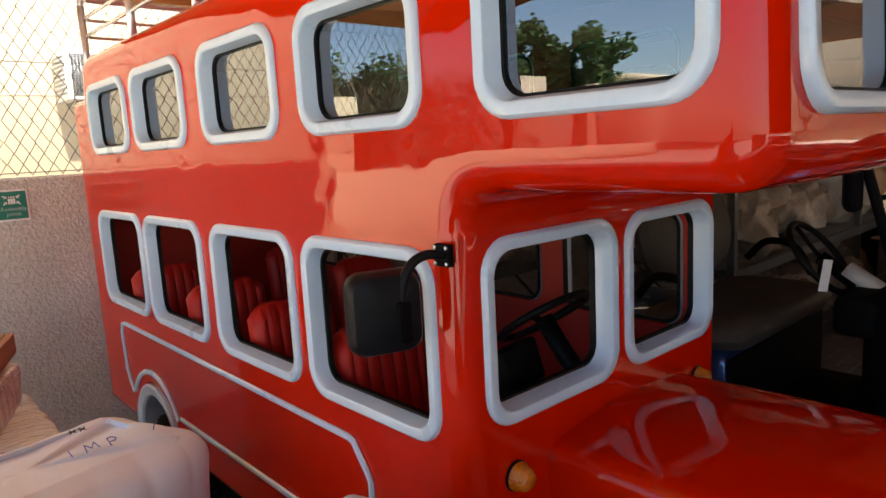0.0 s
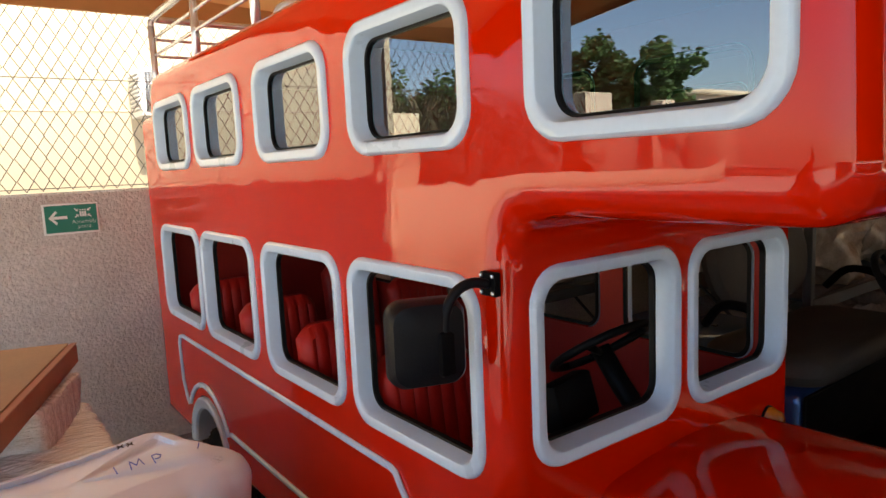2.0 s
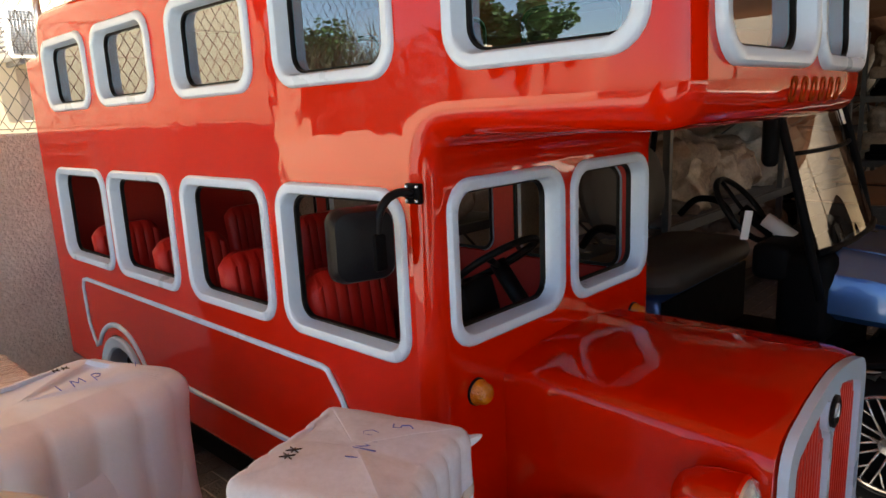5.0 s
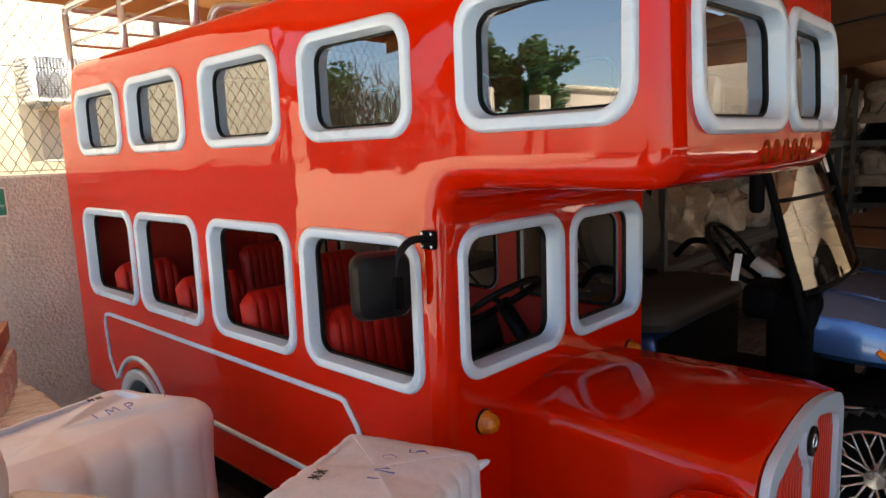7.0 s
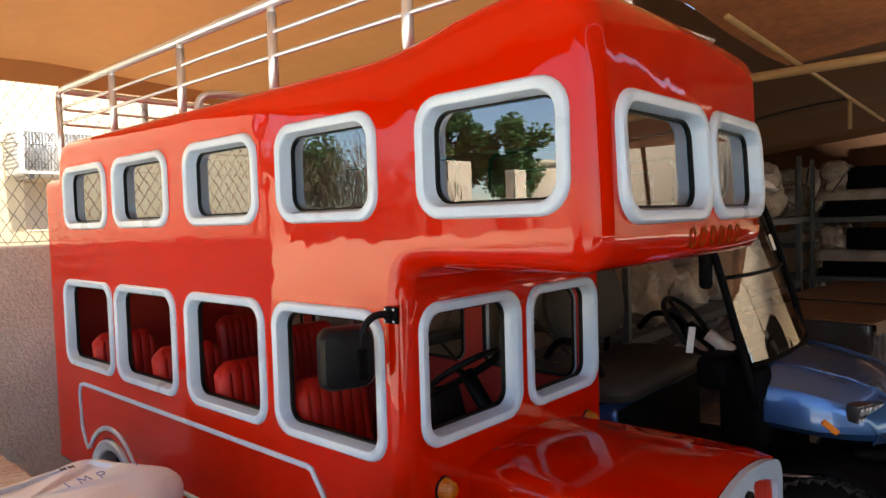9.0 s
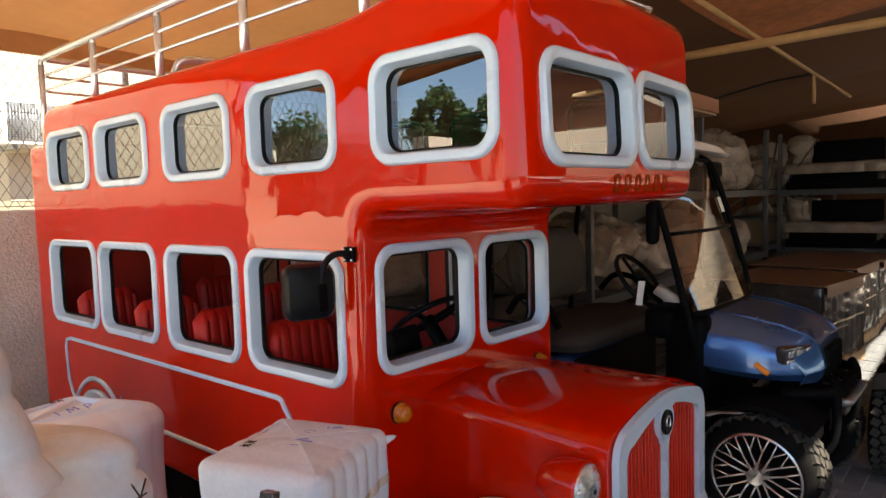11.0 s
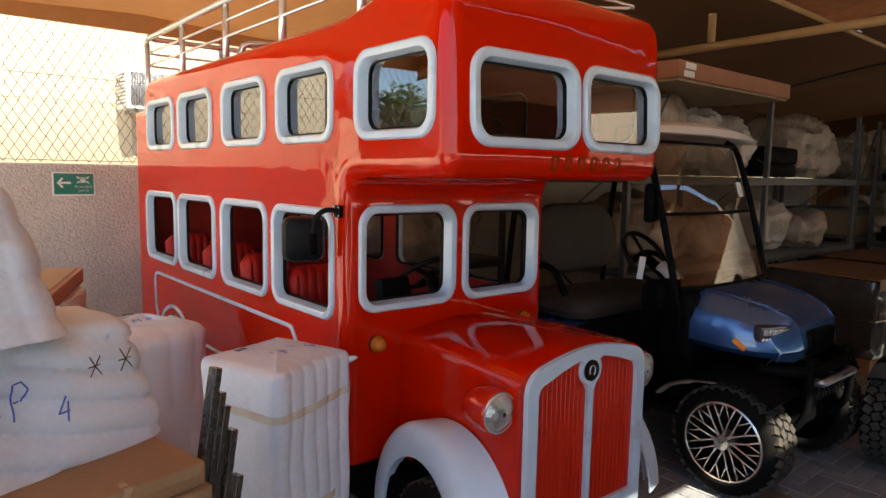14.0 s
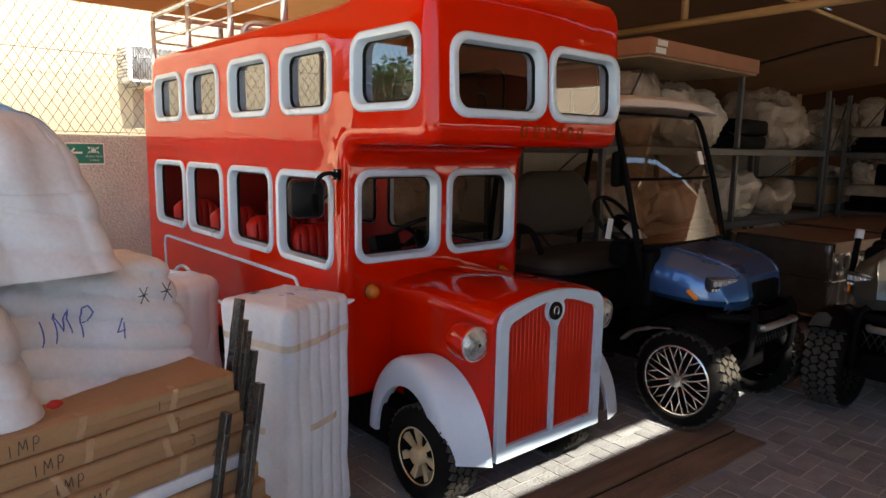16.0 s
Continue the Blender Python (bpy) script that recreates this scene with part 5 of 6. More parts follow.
    for y, k in ((-0.36, 0.0), (-0.345, 0.5), (-0.28, 0.8), (0.0, 1), (0.5, 1), (1.0, 0.9), (1.08, 0.5), (1.10, 0)):
        row = []
        for i in range(17):
            u = -1 + i / 8
            edge = (1 - abs(u) ** 6)
            row.append(bm.verts.new((u * 0.60, y, 1.80 + 0.012 * (1 - abs(u)) + 0.085 * k * edge)))
        rings.append(row)
    for a, b in zip(rings, rings[1:]):
        for k in range(16):
            bm.faces.new((a[k], a[k + 1], b[k + 1], b[k]))
    bmesh.ops.recalc_face_normals(bm, faces=bm.faces)
    bmesh.ops.solidify(bm, geom=bm.faces[:], thickness=0.02)
    part("roof", bm, ROOF_PLASTIC, e, "white moulded roof")
    return e


blue_cart = cart("metallic blue golf cart with chunky tyres on the paving", BLUE)
blue_cart.matrix_basis = pose(3.27, 1.125, 0)
dark_cart = cart("dark grey roofless golf cart with chunky tyres beside the pallets", DARK_PAINT, False)
dark_cart.matrix_basis = pose(4.68, -0.58, 0, 0, 0, -91)


# ---- storage ----
def bale(w, d, h, r=0.05, rt=0.03, period=0.07, amp=0.008, side=0.3, tier=0.0, tamp=0.0, slant=0.0, rough=0.015, freq=3.0, seed=0, taper=1.0, lean=0.0, n=200, nz=34, dome=0.02, turns=1.0):
    """A soft wrapped block on z = 0, with creased folds round its sides and over its top."""
    rt = min(rt, h * 0.4)
    off = Vector((seed * 7.3, seed * 3.1, seed * 1.7))
    base = rounded_rect(w, d, r, 8)
    seg = [(Vector(base[k]), Vector(base[(k + 1) % len(base)])) for k in range(len(base))]
    total = sum((b - a).length for a, b in seg)
    ring = []
    k, run = 0, 0.0
    for i in range(n):
        s = total * i / n
        while run + (seg[k][1] - seg[k][0]).length < s:
            run += (seg[k][1] - seg[k][0]).length
            k += 1
        a, b = seg[k]
        ring.append((a + (b - a).normalized() * (s - run), Vector(((b - a).y, -(b - a).x)).normalized(), s))
    rows = [(h * 0.999 * j / nz * (1 - rt / h), 0.0, 1.0) for j in range(nz + 1)]
    rows += [(h - rt + rt * math.sin(radians(15 * j)), rt * (1 - math.cos(radians(15 * j))), 1.0) for j in range(1, 7)]
    rows += [(h + dome * (1 - q * q), rt, q) for q in (0.94, 0.86, 0.76, 0.64, 0.5, 0.36, 0.22, 0.1)]
    bm = bmesh.new()
    grid = []
    for z, ins, q in rows:
        row = []
        sc = 1 + (taper - 1) * z / h
        for p, nrm, s in ring:
            e = (p - nrm * ins) * sc * q
            flat = abs(nrm.y) > abs(nrm.x) or q < 1.0
            c = e.x if flat else e.y
            wob = 0.6 * noise.noise(Vector((c * 3, z * 2, seed)))
            f = amp * (1.0 if flat else side) * (abs(math.sin(math.pi * c / period + slant * z + wob)) ** 0.5 - 0.6) * (0.35 if q < 1.0 else 1.0)
            if tier:
                f += tamp * (abs(math.sin(math.pi * (z + 0.22 * p.x) / tier + noise.noise(Vector((p.x * 3, p.y * 3, seed + z))))) ** 0.5 - 0.6)
            at = Vector((p.x, p.y, z))
            g = rough * (noise.noise(at * freq + off) + 0.5 * noise.noise(at * freq * 2.3 + off))
            up = (f + g) * (0.0 if q == 1.0 else 0.8 * (0.3 + 0.7 * q))
            o = nrm * ((f + g) if q == 1.0 else 0.0)
            row.append(bm.verts.new((e.x + o.x + lean * z, e.y + o.y, max(0.0, z + up))))
        grid.append(row)
    for a, b in zip(grid, grid[1:]):
        for i in range(n):
            bm.faces.new((a[i], a[(i + 1) % n], b[(i + 1) % n], b[i]))
    bm.faces.new(grid[0][::-1])
    bm.faces.new(grid[-1])
    bmesh.ops.recalc_face_normals(bm, faces=bm.faces)
    return bm


def blob(w, d, h, sq=0.4, ribs=0, rib=0.0, rough=0.02, seed=0, freq=3.0, nu=56, nv=30, tiers=0, tier=0.0):
    """A wrapped, padded bundle that rests on z = 0."""
    bm = bmesh.new()
    rows = []
    off = Vector((seed * 7.3, seed * 3.1, seed * 1.7))
    pw = lambda c: math.copysign(abs(c) ** sq, c)
    for j in range(1, nv):
        la = math.pi * (j / nv - 0.5)
        row = []
        for i in range(nu):
            lo = 2 * math.pi * i / nu
            p = Vector((w / 2 * pw(math.cos(la)) * pw(math.cos(lo)), d / 2 * pw(math.cos(la)) * pw(math.sin(lo)), h / 2 * pw(math.sin(la))))
            n = Vector((p.x / w, p.y / d, p.z / h)).normalized()
            k = rough * (noise.noise(p * freq + off) + 0.9 * (0.4 - abs(noise.noise(p * freq * 1.7 + off))) + 0.45 * (0.4 - abs(noise.noise(p * freq * 4.3 + off))))
            if ribs:
                k += rib * abs(math.sin(0.5 * ribs * (p.x if abs(n.y) > abs(n.x) else p.y) + off.x)) ** 0.6 * (1 if abs(n.z) < 0.8 else 0.5)
            if tiers:
                k += tier * abs(math.sin(tiers * (p.z + 0.25 * p.x) + 1.5 * noise.noise(p * 2 + off))) ** 0.6
            q = p + n * k
            row.append(bm.verts.new((q.x, q.y, max(0, q.z + h / 2))))
        rows.append(row)
    a = bm.verts.new((0, 0, 0))
    b = bm.verts.new((0, 0, h))
    for r0, r1 in zip(rows, rows[1:]):
        for i in range(nu):
            bm.faces.new((r0[i], r0[(i + 1) % nu], r1[(i + 1) % nu], r1[i]))
    for i in range(nu):
        bm.faces.new((a, rows[0][(i + 1) % nu], rows[0][i]))
        bm.faces.new((b, rows[-1][i], rows[-1][(i + 1) % nu]))
    bmesh.ops.recalc_face_normals(bm, faces=bm.faces)
    return bm


def rack(x0, x1, y0, y1, levels, top, bays):
    e = thing("storage_rack", "galvanised steel storage rack with loaded shelves", "shelf", "racks under the canopy")
    for i in range(bays + 1):
        x = x0 + (x1 - x0) * i / bays
        for y in (y0, y1):
            part("upright", one_box((x - 0.024, y - 0.024, 0), (x + 0.024, y + 0.024, top), 0.004, 1), RACK, e)
        part("brace", one_tube([(x, y0, 0.3), (x, y1, 1.0), (x, y0, 1.7), (x, y1, top - 0.1)], 0.012, 6), RACK, e)
    for z in levels:
        for y in (y0 - 0.01, y1 + 0.01):
            part("beam", one_box((x0, y - 0.018, z - 0.07), (x1, y + 0.018, z), 0.004, 1), RACK, e)
        part("shelf", one_box((x0, y0 + 0.02, z - 0.02), (x1, y1 - 0.02, z + 0.004)), RACK, e)
    for i in range(bays):
        xa, xb = x0 + (x1 - x0) * i / bays, x0 + (x1 - x0) * (i + 1) / bays
        if i % 2 == 0:
            part("brace", one_tube([(xa + 0.05, y0 - 0.03, 1.6), (xa + 0.45, y0 - 0.03, 2.2)], 0.010, 6), RACK, e)
    return e


rack(3.92, 8.42, 1.75, 2.65, (0.16, 0.82, 1.575), 2.30, 2)
rack(8.95, 13.4, 1.9, 2.8, (0.16, 0.85, 1.2, 1.575), 2.25, 2)
rack(2.58, 3.86, 3.0, 3.9, (0.16, 0.82, 1.575), 2.30, 1)
end_rack = rack(0.0, 1.28, 0.0, 0.85, (0.16, 0.80, 1.56), 2.30, 1)
END = pose(9.27, 1.80, 0, 0, 0, -90)
end_rack.matrix_basis = END
for z, seed in ((0.806, 3), (1.566, 8)):
    crate = part("black_panel", box(box(bmesh.new(), (0.05, 0.02, 0), (1.22, 0.7, 0.10), 0.02), (0.10, 0.0, 0.06), (1.10, 0.6, 0.20), 0.03), BLACK_PLASTIC)
    tagged(crate, "black moulded cart panels stacked on a rack shelf", "panel", "panel stacks on the racks")
    crate.matrix_basis = END @ pose(0, 0.03, z)
    slab = part("film_wrapped_panel", bale(1.22, 0.74, 0.13, r=0.06, rt=0.05, period=0.3, amp=0.012, rough=0.03, freq=3.0, seed=seed, nz=14), FILM)
    tagged(slab, "flat film-wrapped panel lying on black panels", "bundle", "wrapped bundles on the racks")
    slab.matrix_basis = END @ pose(0.64, 0.34, z + 0.20, 0, 0, 1)
    back = part("black_panel", one_box((-0.40, -0.02, 0), (0.40, 0.02, 0.29), 0.03, 3), BLACK_PLASTIC)
    tagged(back, "black upright panel standing on a film-wrapped slab", "panel", "panel stacks on the racks")
    back.matrix_basis = END @ pose(0.76, 0.10, z + 0.325, -6)
    side = part("film_wrapped_panel", blob(0.30, 0.5, 0.31, 0.62, 0, 0.0, 0.13, seed, 3.2, 72, 40), FILM)
    tagged(side, "tan film-wrapped bundle beside a black panel", "bundle", "wrapped bundles on the racks")
    side.matrix_basis = END @ pose(0.20, 0.32, z + 0.325)
rnd = random.Random(4)
FILMS = (FILM, FILM_PALE, FILM)
k = 0
for x0, x1, y, zs in ((2.62, 3.84, 3.45, (0.165, 0.825, 1.58)), (4.0, 8.35, 2.15, (0.165, 0.825, 1.58)), (9.1, 13.3, 2.3, (0.165, 0.855, 1.58))):
    for z in zs:
        x = x0
        while x < x1 - 0.35:
            w = rnd.uniform(0.55, 1.25)
            h = rnd.uniform(0.38, 0.55) if z < 1.5 else rnd.uniform(0.42, 0.62)
            if x + w > x1:
                break
            kind = rnd.random()
            k += 1
            if kind < 0.66:
                o = part("film_wrapped_panel", blob(w, 0.72, h, 0.62, 0, 0.0, 0.13, k, 3.2, 72, 40), FILMS[k % 3])
                tagged(o, "cloudy film-wrapped body panel lying on a rack shelf", "bundle", "wrapped bundles on the racks")
            elif kind < 0.97:
                o = part("black_panel", box(box(bmesh.new(), (-w / 2, -0.36, 0), (w / 2, 0.36, h * 0.3), 0.03), (-w / 2 + 0.03, -0.38, h * 0.36 - 0.02), (w / 2 - 0.02, 0.34, h * 0.7), 0.04), BLACK_PLASTIC)
                tagged(o, "black moulded cart panel on a rack shelf", "panel", "panel stacks on the racks")
            else:
                o = part("carton", one_box((-w / 2, -0.36, 0), (w / 2, 0.36, h * 0.8), 0.006, 1), CARD_DARK)
                tagged(o, "brown cardboard carton on a rack shelf", "carton", "cartons on the racks")
            o.matrix_basis = pose(x + w / 2, y, z + 0.006, 0, 0, rnd.uniform(-5, 5))
            x += w + rnd.uniform(0.02, 0.12)

long_carton = thing("long_carton", "long flat cardboard carton lying on top of the rack", "carton")
lm = pose(5.15, 2.05, 2.305, 0, 0, 1)
part("box", one_box((-0.98, -0.5, 0), (0.98, 0.42, 0.13), 0.008, 2, lm), CARD_RED, long_carton)
part("pallet_board", one_box((-0.95, -0.48, -0.02), (0.97, 0.4, -0.002), 0.003, 1, lm), WOOD, long_carton)
for dx, dz in ((-0.90, 0.012), (-0.88, 0.072)):
    part("label", one_box((dx, -0.503, dz), (dx + 0.15, -0.5005, dz + 0.045), 0, 1, lm), PAPER, long_carton, "white paper label")

def crate_pallet(x, y, rz, w, d, top):
    e = thing("loaded_pallet", "film-wrapped crates with a cardboard lid on a wooden pallet", "pallet", "loaded pallets", m=pose(x, y, 0, 0, 0, rz))
    for k in range(5):
        part("slat", one_box((-w / 2 + k * (w - 0.1) / 4, -d / 2, 0.10), (-w / 2 + 0.1 + k * (w - 0.1) / 4, d / 2, 0.12), 0.002, 1), WOOD, e)
    for k in range(3):
        part("runner", one_box((-w / 2, -d / 2 + k * (d - 0.09) / 2, 0.0), (w / 2, -d / 2 + 0.09 + k * (d - 0.09) / 2, 0.099), 0.003, 1), WOOD, e)
    for q in range(2):
        h = (top - 0.13) / 2
        part("wrapped_load", bale(w - 0.02, d - 0.02, h - 0.004, r=0.03, rt=0.015, period=0.15, amp=0.010, side=1.0, tier=0.09, tamp=0.004, rough=0.012, freq=5.0, seed=int(x * 10) + q, n=160, nz=14, dome=0.0), STRETCH, e, "crates under stretch film", 60).matrix_basis = pose(0, 0, 0.121 + q * h)
    part("lid", one_box((-w / 2 - 0.02, -d / 2 - 0.02, top - 0.008), (w / 2 + 0.02, d / 2 + 0.02, top + 0.006), 0.003, 1), CARD_LID, e, "worn brown cardboard lid")
    part("lid_flap", one_box((-w / 2, -d / 2 - 0.028, top - 0.09), (w / 2 - 0.2, -d / 2 - 0.022, top - 0.004), 0.001, 1), CARD_LID, e)


crate_pallet(6.25, 0.98, -8, 1.05, 0.95, 0.78)
crate_pallet(7.45, 1.0, -4, 1.05, 0.95, 0.80)
crate_pallet(8.65, 1.0, 2, 1.05, 0.95, 0.76)
# ---- packed goods in front ----
def wrapped(name, label, category, size, m, mat, **kw):
    e = thing(name, label, category, "foam-wrapped parcels", m=m)
    part("wrapping", bale(*size, **kw), mat, e, "crinkled foam wrapping", 60)
    return e


STROKES = {"I": [[(0.5, 0), (0.45, 1)]], "M": [[(0.0, 0), (0.12, 1), (0.45, 0.35), (0.8, 1.05), (0.95, 0.05)]], "P": [[(0.2, 0), (0.25, 1.0), (0.6, 1.05), (0.85, 0.8), (0.65, 0.5), (0.25, 0.48)]],
           "1": [[(0.5, 0), (0.5, 1)]], "2": [[(0.15, 0.8), (0.45, 1), (0.75, 0.75), (0.15, 0.0), (0.85, 0.05)]], "3": [[(0.15, 0.9), (0.5, 1.0), (0.75, 0.75), (0.4, 0.55), (0.8, 0.3), (0.5, 0.0), (0.1, 0.1)]],
           "4": [[(0.6, 1.0), (0.1, 0.4), (0.9, 0.45)], [(0.7, 0.8), (0.6, -0.1)]], "5": [[(0.8, 1.0), (0.3, 0.95), (0.25, 0.6), (0.65, 0.6), (0.75, 0.25), (0.2, 0.0)]],
           "*": [[(0.1, 0.1), (0.9, 0.9), (0.5, 0.5), (0.15, 0.95), (0.5, 0.5), (0.9, 0.1), (0.5, 0.5), (0.0, 0.5), (1.0, 0.55)]]}


def scrawl(text, size, mat, e, o, u, v, gap=0.75, r=0.0016, lift=0.0):
    """Handwriting laid on the first part of a thing: written along u, upright along v."""
    tree = surface(e)
    u, v = Vector(u).normalized(), Vector(v).normalized()
    n = u.cross(v).normalized()
    o = Vector(o)
    for i, ch in enumerate(text):
        if ch == " ":
            continue
        bm = bmesh.new()
        for st in STROKES[ch]:
            pts = []
            for a, b in zip(st, st[1:]):
                for k in range(6):
                    t = k / 6
                    q = o + u * (size * (gap * i + 0.62 * (a[0] + (b[0] - a[0]) * t))) + v * (size * (a[1] + (b[1] - a[1]) * t))
                    hit = tree.ray_cast(q + n * 0.12, -n, 0.3)
                    pts.append((hit[0] if hit[0] is not None else q) + n * (r * 0.35 + lift))
            tube(bm, pts, r, 5)
        part("letter", bm, mat, e, "handwritten mark")


def surface(e):
    me = e.children[0].data
    return bvhtree.BVHTree.FromPolygons([p.co for p in me.vertices], [tuple(f.vertices) for f in me.polygons])


def band(e, w, d, z, height):
    """A strip of tape laid round the sides, following the folds."""
    tree = surface(e)
    bm = bmesh.new()
    rows = []
    for x, y in rounded_rect(w, d, min(w, d) * 0.4, 40):
        n = Vector((x, y, 0)).normalized()
        row = []
        for j in range(3):
            o = Vector((x, y, z + height * j / 2 + 0.012 * math.sin(7 * x + 5 * y)))
            hit = tree.ray_cast(o + n * 0.3, -n, 1.0)
            row.append(bm.verts.new((hit[0] if hit[0] is not None else o) + n * 0.0025))
        rows.append(row)
    for a, b in zip(rows, rows[1:] + rows[:1]):
        for j in range(2):
            bm.faces.new((a[j], b[j], b[j + 1], a[j + 1]))
    bmesh.ops.recalc_face_normals(bm, faces=bm.faces)
    return part("tape", bm, TAPE_CLEAR, e, "clear packing tape", 80)


pillar = wrapped("foam_parcel", "tall white foam-wrapped parcel standing beside the bus", "parcel", (0.385, 0.385, 0.92), pose(0.690, 0.924, 0, 0, 0, 19), FOAM, r=0.03, rt=0.035, period=0.062, amp=0.0095, side=0.25, rough=0.016, seed=2, freq=3.0, dome=0.012)
band(pillar, 0.40, 0.40, 0.765, 0.028)
band(pillar, 0.40, 0.40, 0.41, 0.028)
scrawl("IMP", 0.06, INK_BLUE, pillar, (-0.055, -0.055, 0.93), (1, 0.05, 0), (-0.1, 1, 0), 0.85)
scrawl("5", 0.05, INK_BLUE, pillar, (0.10, -0.085, 0.93), (1, 0.2, 0), (-0.2, 1, 0))
scrawl("**", 0.035, INK_BLACK, pillar, (-0.09, 0.09, 0.93), (1, 0.1, 0), (-0.1, 1, 0))
part("corner_tuft", one_lathe([(0.016, -0.03), (0.012, 0.0), (0.007, 0.018), (0.002, 0.026)], 8, aim(0.185, -0.185, 0.885, (1, -1, 0.3))), FOAM, pillar, "twisted foam corner")

pink = wrapped("foam_parcel", "beige foam-wrapped round parcel standing by the bus wheel", "parcel", (0.84, 0.54, 0.845), pose(0.33, 2.0, 0, 0, 0, 10), FOAM_PINK, r=0.14, rt=0.08, period=0.12, amp=0.010, side=0.6, rough=0.05, seed=5, freq=2.0, dome=0.0, slant=1.0)
part("inner_sheet", bale(0.36, 0.012, 0.55, r=0.005, rt=0.004, period=0.2, amp=0.004, rough=0.01, seed=6, n=90, nz=16), FOAM_PINK, pink, "loose sheet of foam").matrix_basis = pose(0.17, -0.285, 0.12, -4, 0, 3)
scrawl("IMP", 0.06, INK_BLUE, pink, (0.08, -0.08, 0.87), (1, -0.2, 0), (0.2, 1, 0), 0.9)
scrawl("1", 0.05, INK_BLUE, pink, (0.30, -0.10, 0.87), (1, -0.2, 0), (0.6, 1, 0))
scrawl("**", 0.035, INK_BLACK, pink, (0.16, 0.08, 0.87), (1, -0.2, 0), (0.2, 1, 0))
lump = wrapped("foam_parcel", "small white foam-wrapped parcel between larger parcels", "parcel", (0.30, 0.34, 0.62), pose(0.20, 1.45, 0, 0, 0, 30), FOAM, r=0.08, rt=0.05, rough=0.03, seed=7, freq=3.0)

def crumpled_tape(e, x, h, rnd):
    """A short creased strip of packing tape that crosses the front edge of a flat carton."""
    bm = bmesh.new()
    slant = rnd.uniform(-0.5, 0.9)
    rows = []
    for k in range(8):
        t = k / 7
        z = 0.004 + (h - 0.008) * t
        rows.append([bm.verts.new((x + slant * z + dx + rnd.uniform(-0.002, 0.002), -0.0034 - rnd.uniform(0, 0.0022), z)) for dx in (-0.010, -0.004, 0.003, 0.010)])
    rows.append([bm.verts.new((p.co.x, 0.03 + rnd.uniform(0, 0.02), h - 0.0015)) for p in rows[-1]])
    for a, b in zip(rows, rows[1:]):
        for k in range(3):
            bm.faces.new((a[k], a[k + 1], b[k + 1], b[k]))
    return part("tape", bm, TAPE, e, "creased clear packing tape", 10)


# flat cartons stacked beside the camera's way
STACK = (0.235, 0.385, 12.0)
rnd = random.Random(9)
zs = 0.0
marks = {12: "1", 11: "2", 10: "3", 9: "4"}
for k in range(13):
    h = 0.066
    jut = (0.0 if k == 12 else rnd.uniform(0.0, 0.03)) + (12 - k) * 0.012
    e = thing("flat_carton", "flat taped cardboard carton in a stack", "carton", "stacked flat cartons", m=pose(STACK[0] + jut, STACK[1] - 0.004 * (12 - k), zs, 0, 0, STACK[2] + rnd.uniform(-1.2, 1.2)))
    if k == 8:
        e["label"] = "white foam sheet laid between stacked cartons"
        e["category"] = "foam sheet"
        e.name = "foam_sheet"
        part("sheet", one_box((-1.5, 0.0, 0.0), (-0.02, 0.5, 0.045), 0.012, 2), FOAM, e)
        zs += 0.046
        continue
    part("box", one_box((-1.55, 0.0, 0.0), (0.0, 0.52, h - 0.003), 0.006, 2), CARDBOARD, e)
    part("flap", one_box((-1.54, -0.0025, h * 0.48), (-0.012, 0.0005, h - 0.006), 0.001, 1), CARDBOARD, e, "folded flap")
    for q in range(3):
        crumpled_tape(e, -0.16 - 0.27 * q - rnd.uniform(0, 0.12), h, rnd)
    if k in marks:
        scrawl(marks[k], 0.032, INK_BLACK, e, (-0.26 + 0.035 * (12 - k), -0.004, h * 0.22), X, Z, r=0.0011, lift=0.0026)
        scrawl("IMP", 0.036, INK_BLACK, e, (-0.64 + 0.035 * (12 - k), -0.004, h * 0.2), X, Z, 0.8, 0.0011, 0.0026)
    zs += h
STACK_TOP = zs

bag4 = wrapped("foam_parcel", "white foam-wrapped parcel marked in blue on the carton stack", "parcel", (0.66, 0.44, 0.34), pose(-0.16, 0.72, STACK_TOP - 0.002, 0, 0, 20), FOAM, r=0.07, rt=0.07, period=0.3, amp=0.004, tier=0.085, tamp=0.024, rough=0.035, seed=11, freq=3.2, taper=0.80)
face_up = (0, 0.12, 1)
scrawl("IMP", 0.085, INK_BLUE, bag4, (-0.20, -0.225, 0.15), (1, 0, 0), face_up, 0.78, 0.0022)
scrawl("4", 0.065, INK_BLUE, bag4, (0.02, -0.225, 0.12), (1, 0, 0), face_up, 0.7, 0.0022)
scrawl("*", 0.06, INK_BLACK, bag4, (0.10, -0.225, 0.21), (1, 0, 0), face_up)
scrawl("*", 0.07, INK_BLACK, bag4, (0.18, -0.225, 0.205), (1, 0, 0), face_up)
puff = wrapped("foam_parcel", "puffy white foam-wrapped parcel on top of the pile", "parcel", (0.62, 0.46, 0.45), pose(-0.37, 0.66, STACK_TOP + 0.335, 0, 0, 15), FOAM, r=0.12, rt=0.18, tier=0.11, tamp=0.016, period=0.21, amp=0.010, slant=2.0, rough=0.045, seed=14, freq=2.8, taper=0.66, dome=0.04)
part("wrap_skirt", bale(0.645, 0.485, 0.235, r=0.125, rt=0.02, period=0.19, amp=0.009, tier=0.10, tamp=0.014, slant=2.4, rough=0.04, seed=14, freq=2.8, taper=0.80, dome=0.0, nz=20), FOAM, puff, "second turn of foam wrap round the lower half", 60)
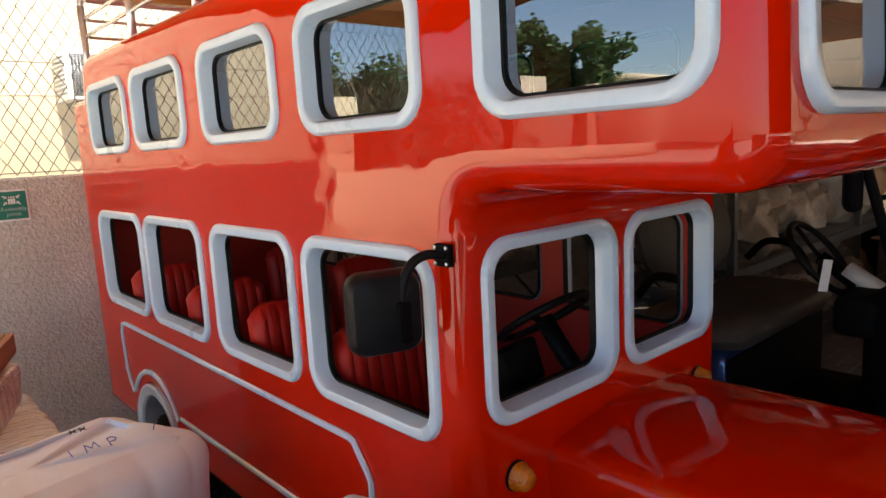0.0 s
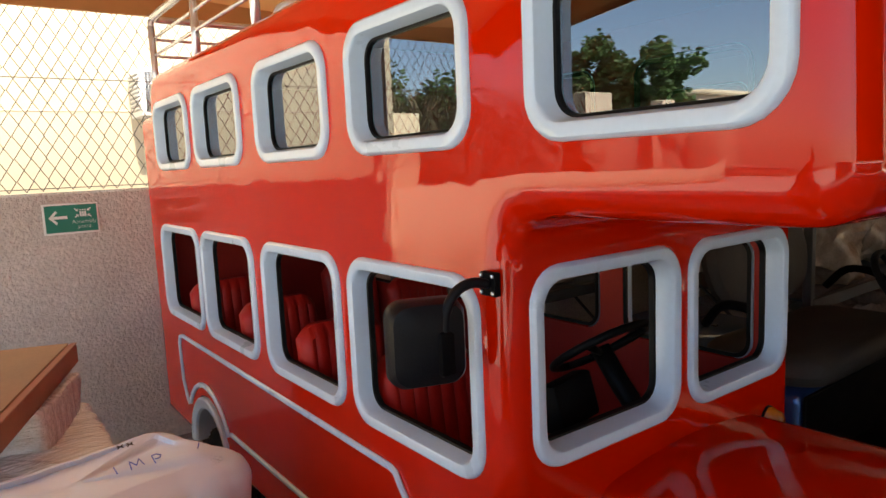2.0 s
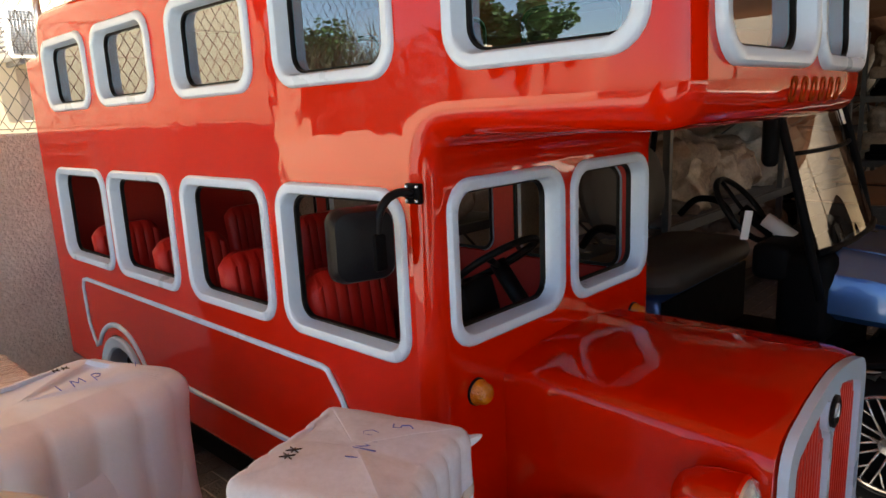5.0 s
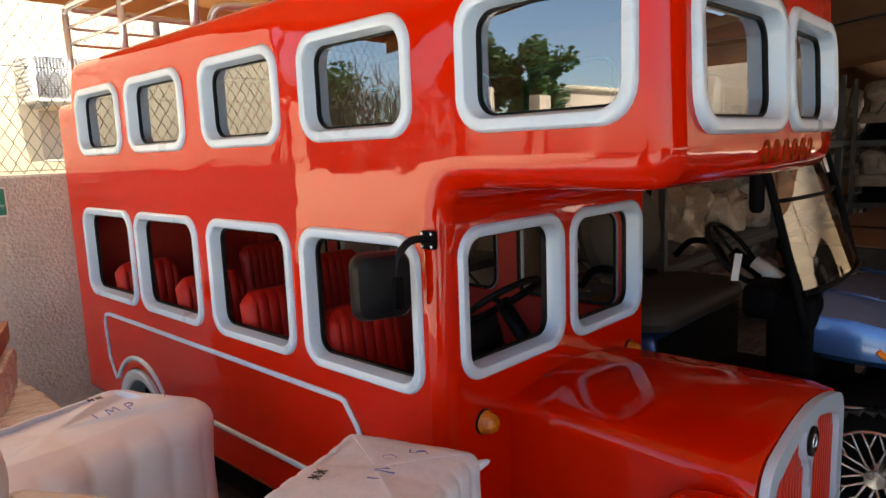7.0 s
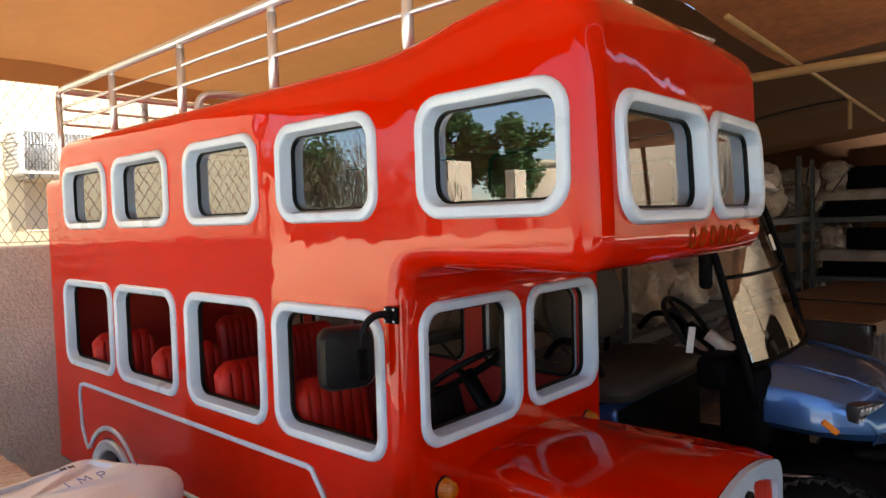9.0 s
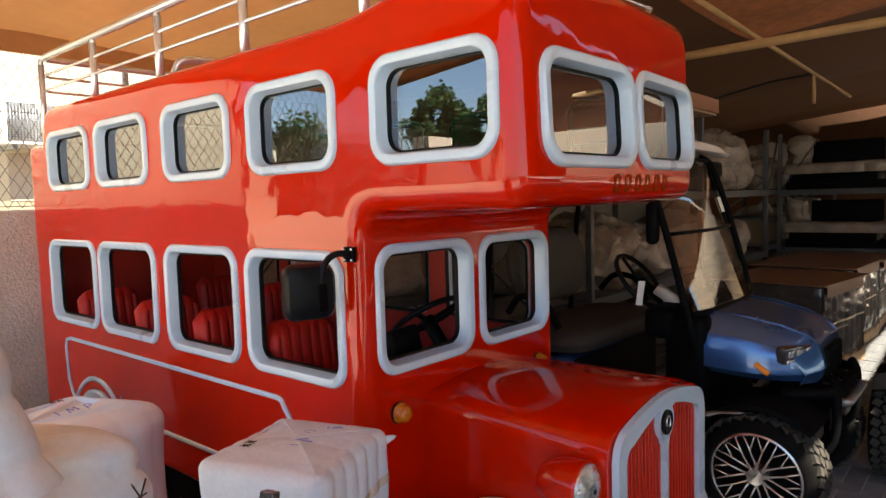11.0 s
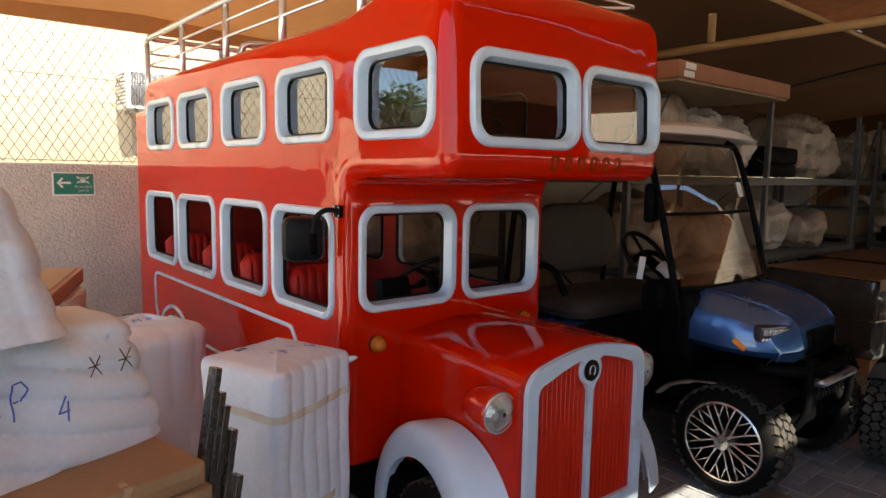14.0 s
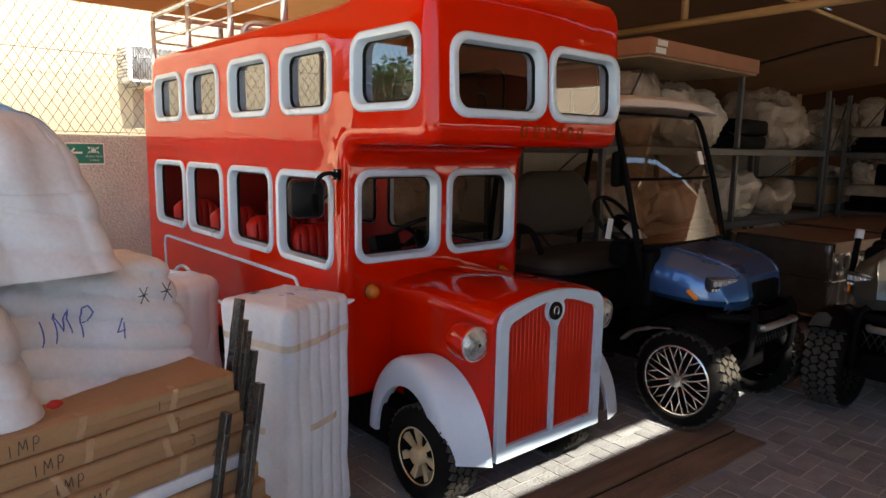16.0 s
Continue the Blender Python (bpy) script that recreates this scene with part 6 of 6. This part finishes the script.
white = wrapped("foam_parcel", "white foam-wrapped parcel on the near end of the cartons", "parcel", (0.38, 0.34, 0.31), pose(-0.47, 0.45, STACK_TOP, 0, 0, 10), FOAM, r=0.12, rt=0.10, period=0.3, amp=0.004, tier=0.09, tamp=0.014, slant=2.0, rough=0.035, seed=18, freq=2.6, taper=0.72)

part("corner_tie", one_lathe([(0.004, -0.02), (0.013, -0.006), (0.011, 0.008), (0.003, 0.02)], 10, aim(0.180, -0.150, 0.03, (1, -0.6, 0.2))), RED_IN, white, "small red tie at the corner")
band(lump, 0.30, 0.34, 0.40, 0.03)

# black film-wrapped strips leaning on the cartons
for k, (x, y, z) in enumerate(((0.305, 0.49, 1.035), (0.317, 0.49, 0.97), (0.328, 0.49, 0.93), (0.346, 0.49, 0.855), (0.296, 0.335, 0.80), (0.182, 0.325, 0.73), (0.252, 0.325, 0.67))):
    top = Vector((x, y, z))
    low = top + Vector((-0.17, -0.05, -0.95)).normalized() * (z / 0.983)
    d = (low - top).normalized()
    m = aim(*top, -d)
    e = thing("metal_strip", "black film-wrapped metal strip leaning on the cartons", "metal strip", "strips leaning on the cartons")
    L = (low - top).length
    part("bar", one_box((-0.016, -0.010, -L), (0.016, 0.010, 0.0), 0.0015, 1, m), FILM_DARK, e)
    if k in (0, 3, 5, 6):
        part("film_wrap", loops_mesh([(0.0335, 0.0215, 0.003, -0.13), (0.035, 0.024, 0.004, -0.09), (0.033, 0.021, 0.003, -0.06), (0.0345, 0.0235, 0.004, -0.03), (0.033, 0.021, 0.003, 0.004)], m, True), FILM_DARK, e, "crinkled clear film")

# pile by the back wall
pile = thing("film_pile", "film-wrapped pile of parts near the cement wall", "bundle", m=pose(0.11, 2.83, 0))
part("wrapping", bale(0.88, 0.82, 0.70, r=0.05, rt=0.03, period=0.13, amp=0.01, side=1.0, rough=0.03, seed=21, freq=5.0, dome=0.01), CRINKLE, pile, "crinkled clear film", 60)
roll = thing("film_bundle", "flattened film-wrapped bundle lying on a wrapped pile", "bundle", m=pose(0.20, 3.02, 0.712, 0, 0, -22))
part("wrapping", bale(0.52, 0.50, 0.145, r=0.04, rt=0.02, period=0.07, amp=0.006, side=1.0, rough=0.012, seed=23, freq=6.0, nz=12), CRINKLE, roll, "crumpled clear film", 60)
lid_box = thing("cardboard_box", "flat reddish-brown cardboard box lying on wrapped bundles", "carton", m=pose(0.54, 3.28, 0.866, 0, 0, -19.5))
part("box", one_box((-0.75, -1.05, 0.0), (0.0, 0.0, 0.082), 0.006, 2), CARD_RED, lid_box, "reddish-brown cardboard sides")
part("top_flap", one_box((-0.752, -1.052, 0.083), (-0.03, 0.002, 0.088), 0.002, 1), CARDBOARD, lid_box, "tan cardboard top flap")
part("top_flap", one_box((-0.024, -1.052, 0.083), (0.002, 0.002, 0.087), 0.002, 1), CARD_RED, lid_box, "folded edge of the lid")

# ---- block paving ----
me = bpy.data.meshes.new("paver")
bm = one_box((-0.0955, -0.0455, -0.06), (0.0955, 0.0455, 0.0))
top = [f for f in bm.faces if f.normal.z > 0.5]
bmesh.ops.bevel(bm, geom=list({ed for f in top for ed in f.edges}), offset=0.004, segments=1, affect="EDGES")
bm.to_mesh(me)
bm.free()
me.materials.append(PAVER)
paving = tagged(new("paving"), "grey concrete block paving", "paving", kind="structure")
rnd = random.Random(2)
verts, faces = [], []
count = 0
src_v = [v.co.copy() for v in me.vertices]
src_f = [tuple(p.vertices) for p in me.polygons]
for j in range(-34, 44):
    for i in range(-20, 92):
        lay = (i - j) % 4
        if lay not in (0, 3):
            continue
        # herringbone: two unit cells a block
        x, y = (0.1 * i + 0.1, 0.1 * j + 0.05) if lay == 0 else (0.1 * i + 0.05, 0.1 * j + 0.1)
        m = pose(x, y, rnd.uniform(-0.003, 0.0015), rnd.uniform(-0.6, 0.6), rnd.uniform(-0.4, 0.4), rnd.uniform(-0.8, 0.8) + (0 if lay == 0 else 90))
        if 2.3 < x < 4.5 and -0.85 < y < 0.52 and count < 300:
            o = new("paver", me)
            o.parent = paving
            o.matrix_basis = m
            count += 1
        else:
            b = len(verts)
            verts += [m @ v for v in src_v]
            faces += [tuple(b + q for q in f) for f in src_f]
me2 = bpy.data.meshes.new("pavers_beyond")
me2.from_pydata(verts, [], faces)
me2.materials.append(PAVER)
rest = new("pavers_beyond", me2)
rest.parent = paving
tagged(rest, kind="stuff")
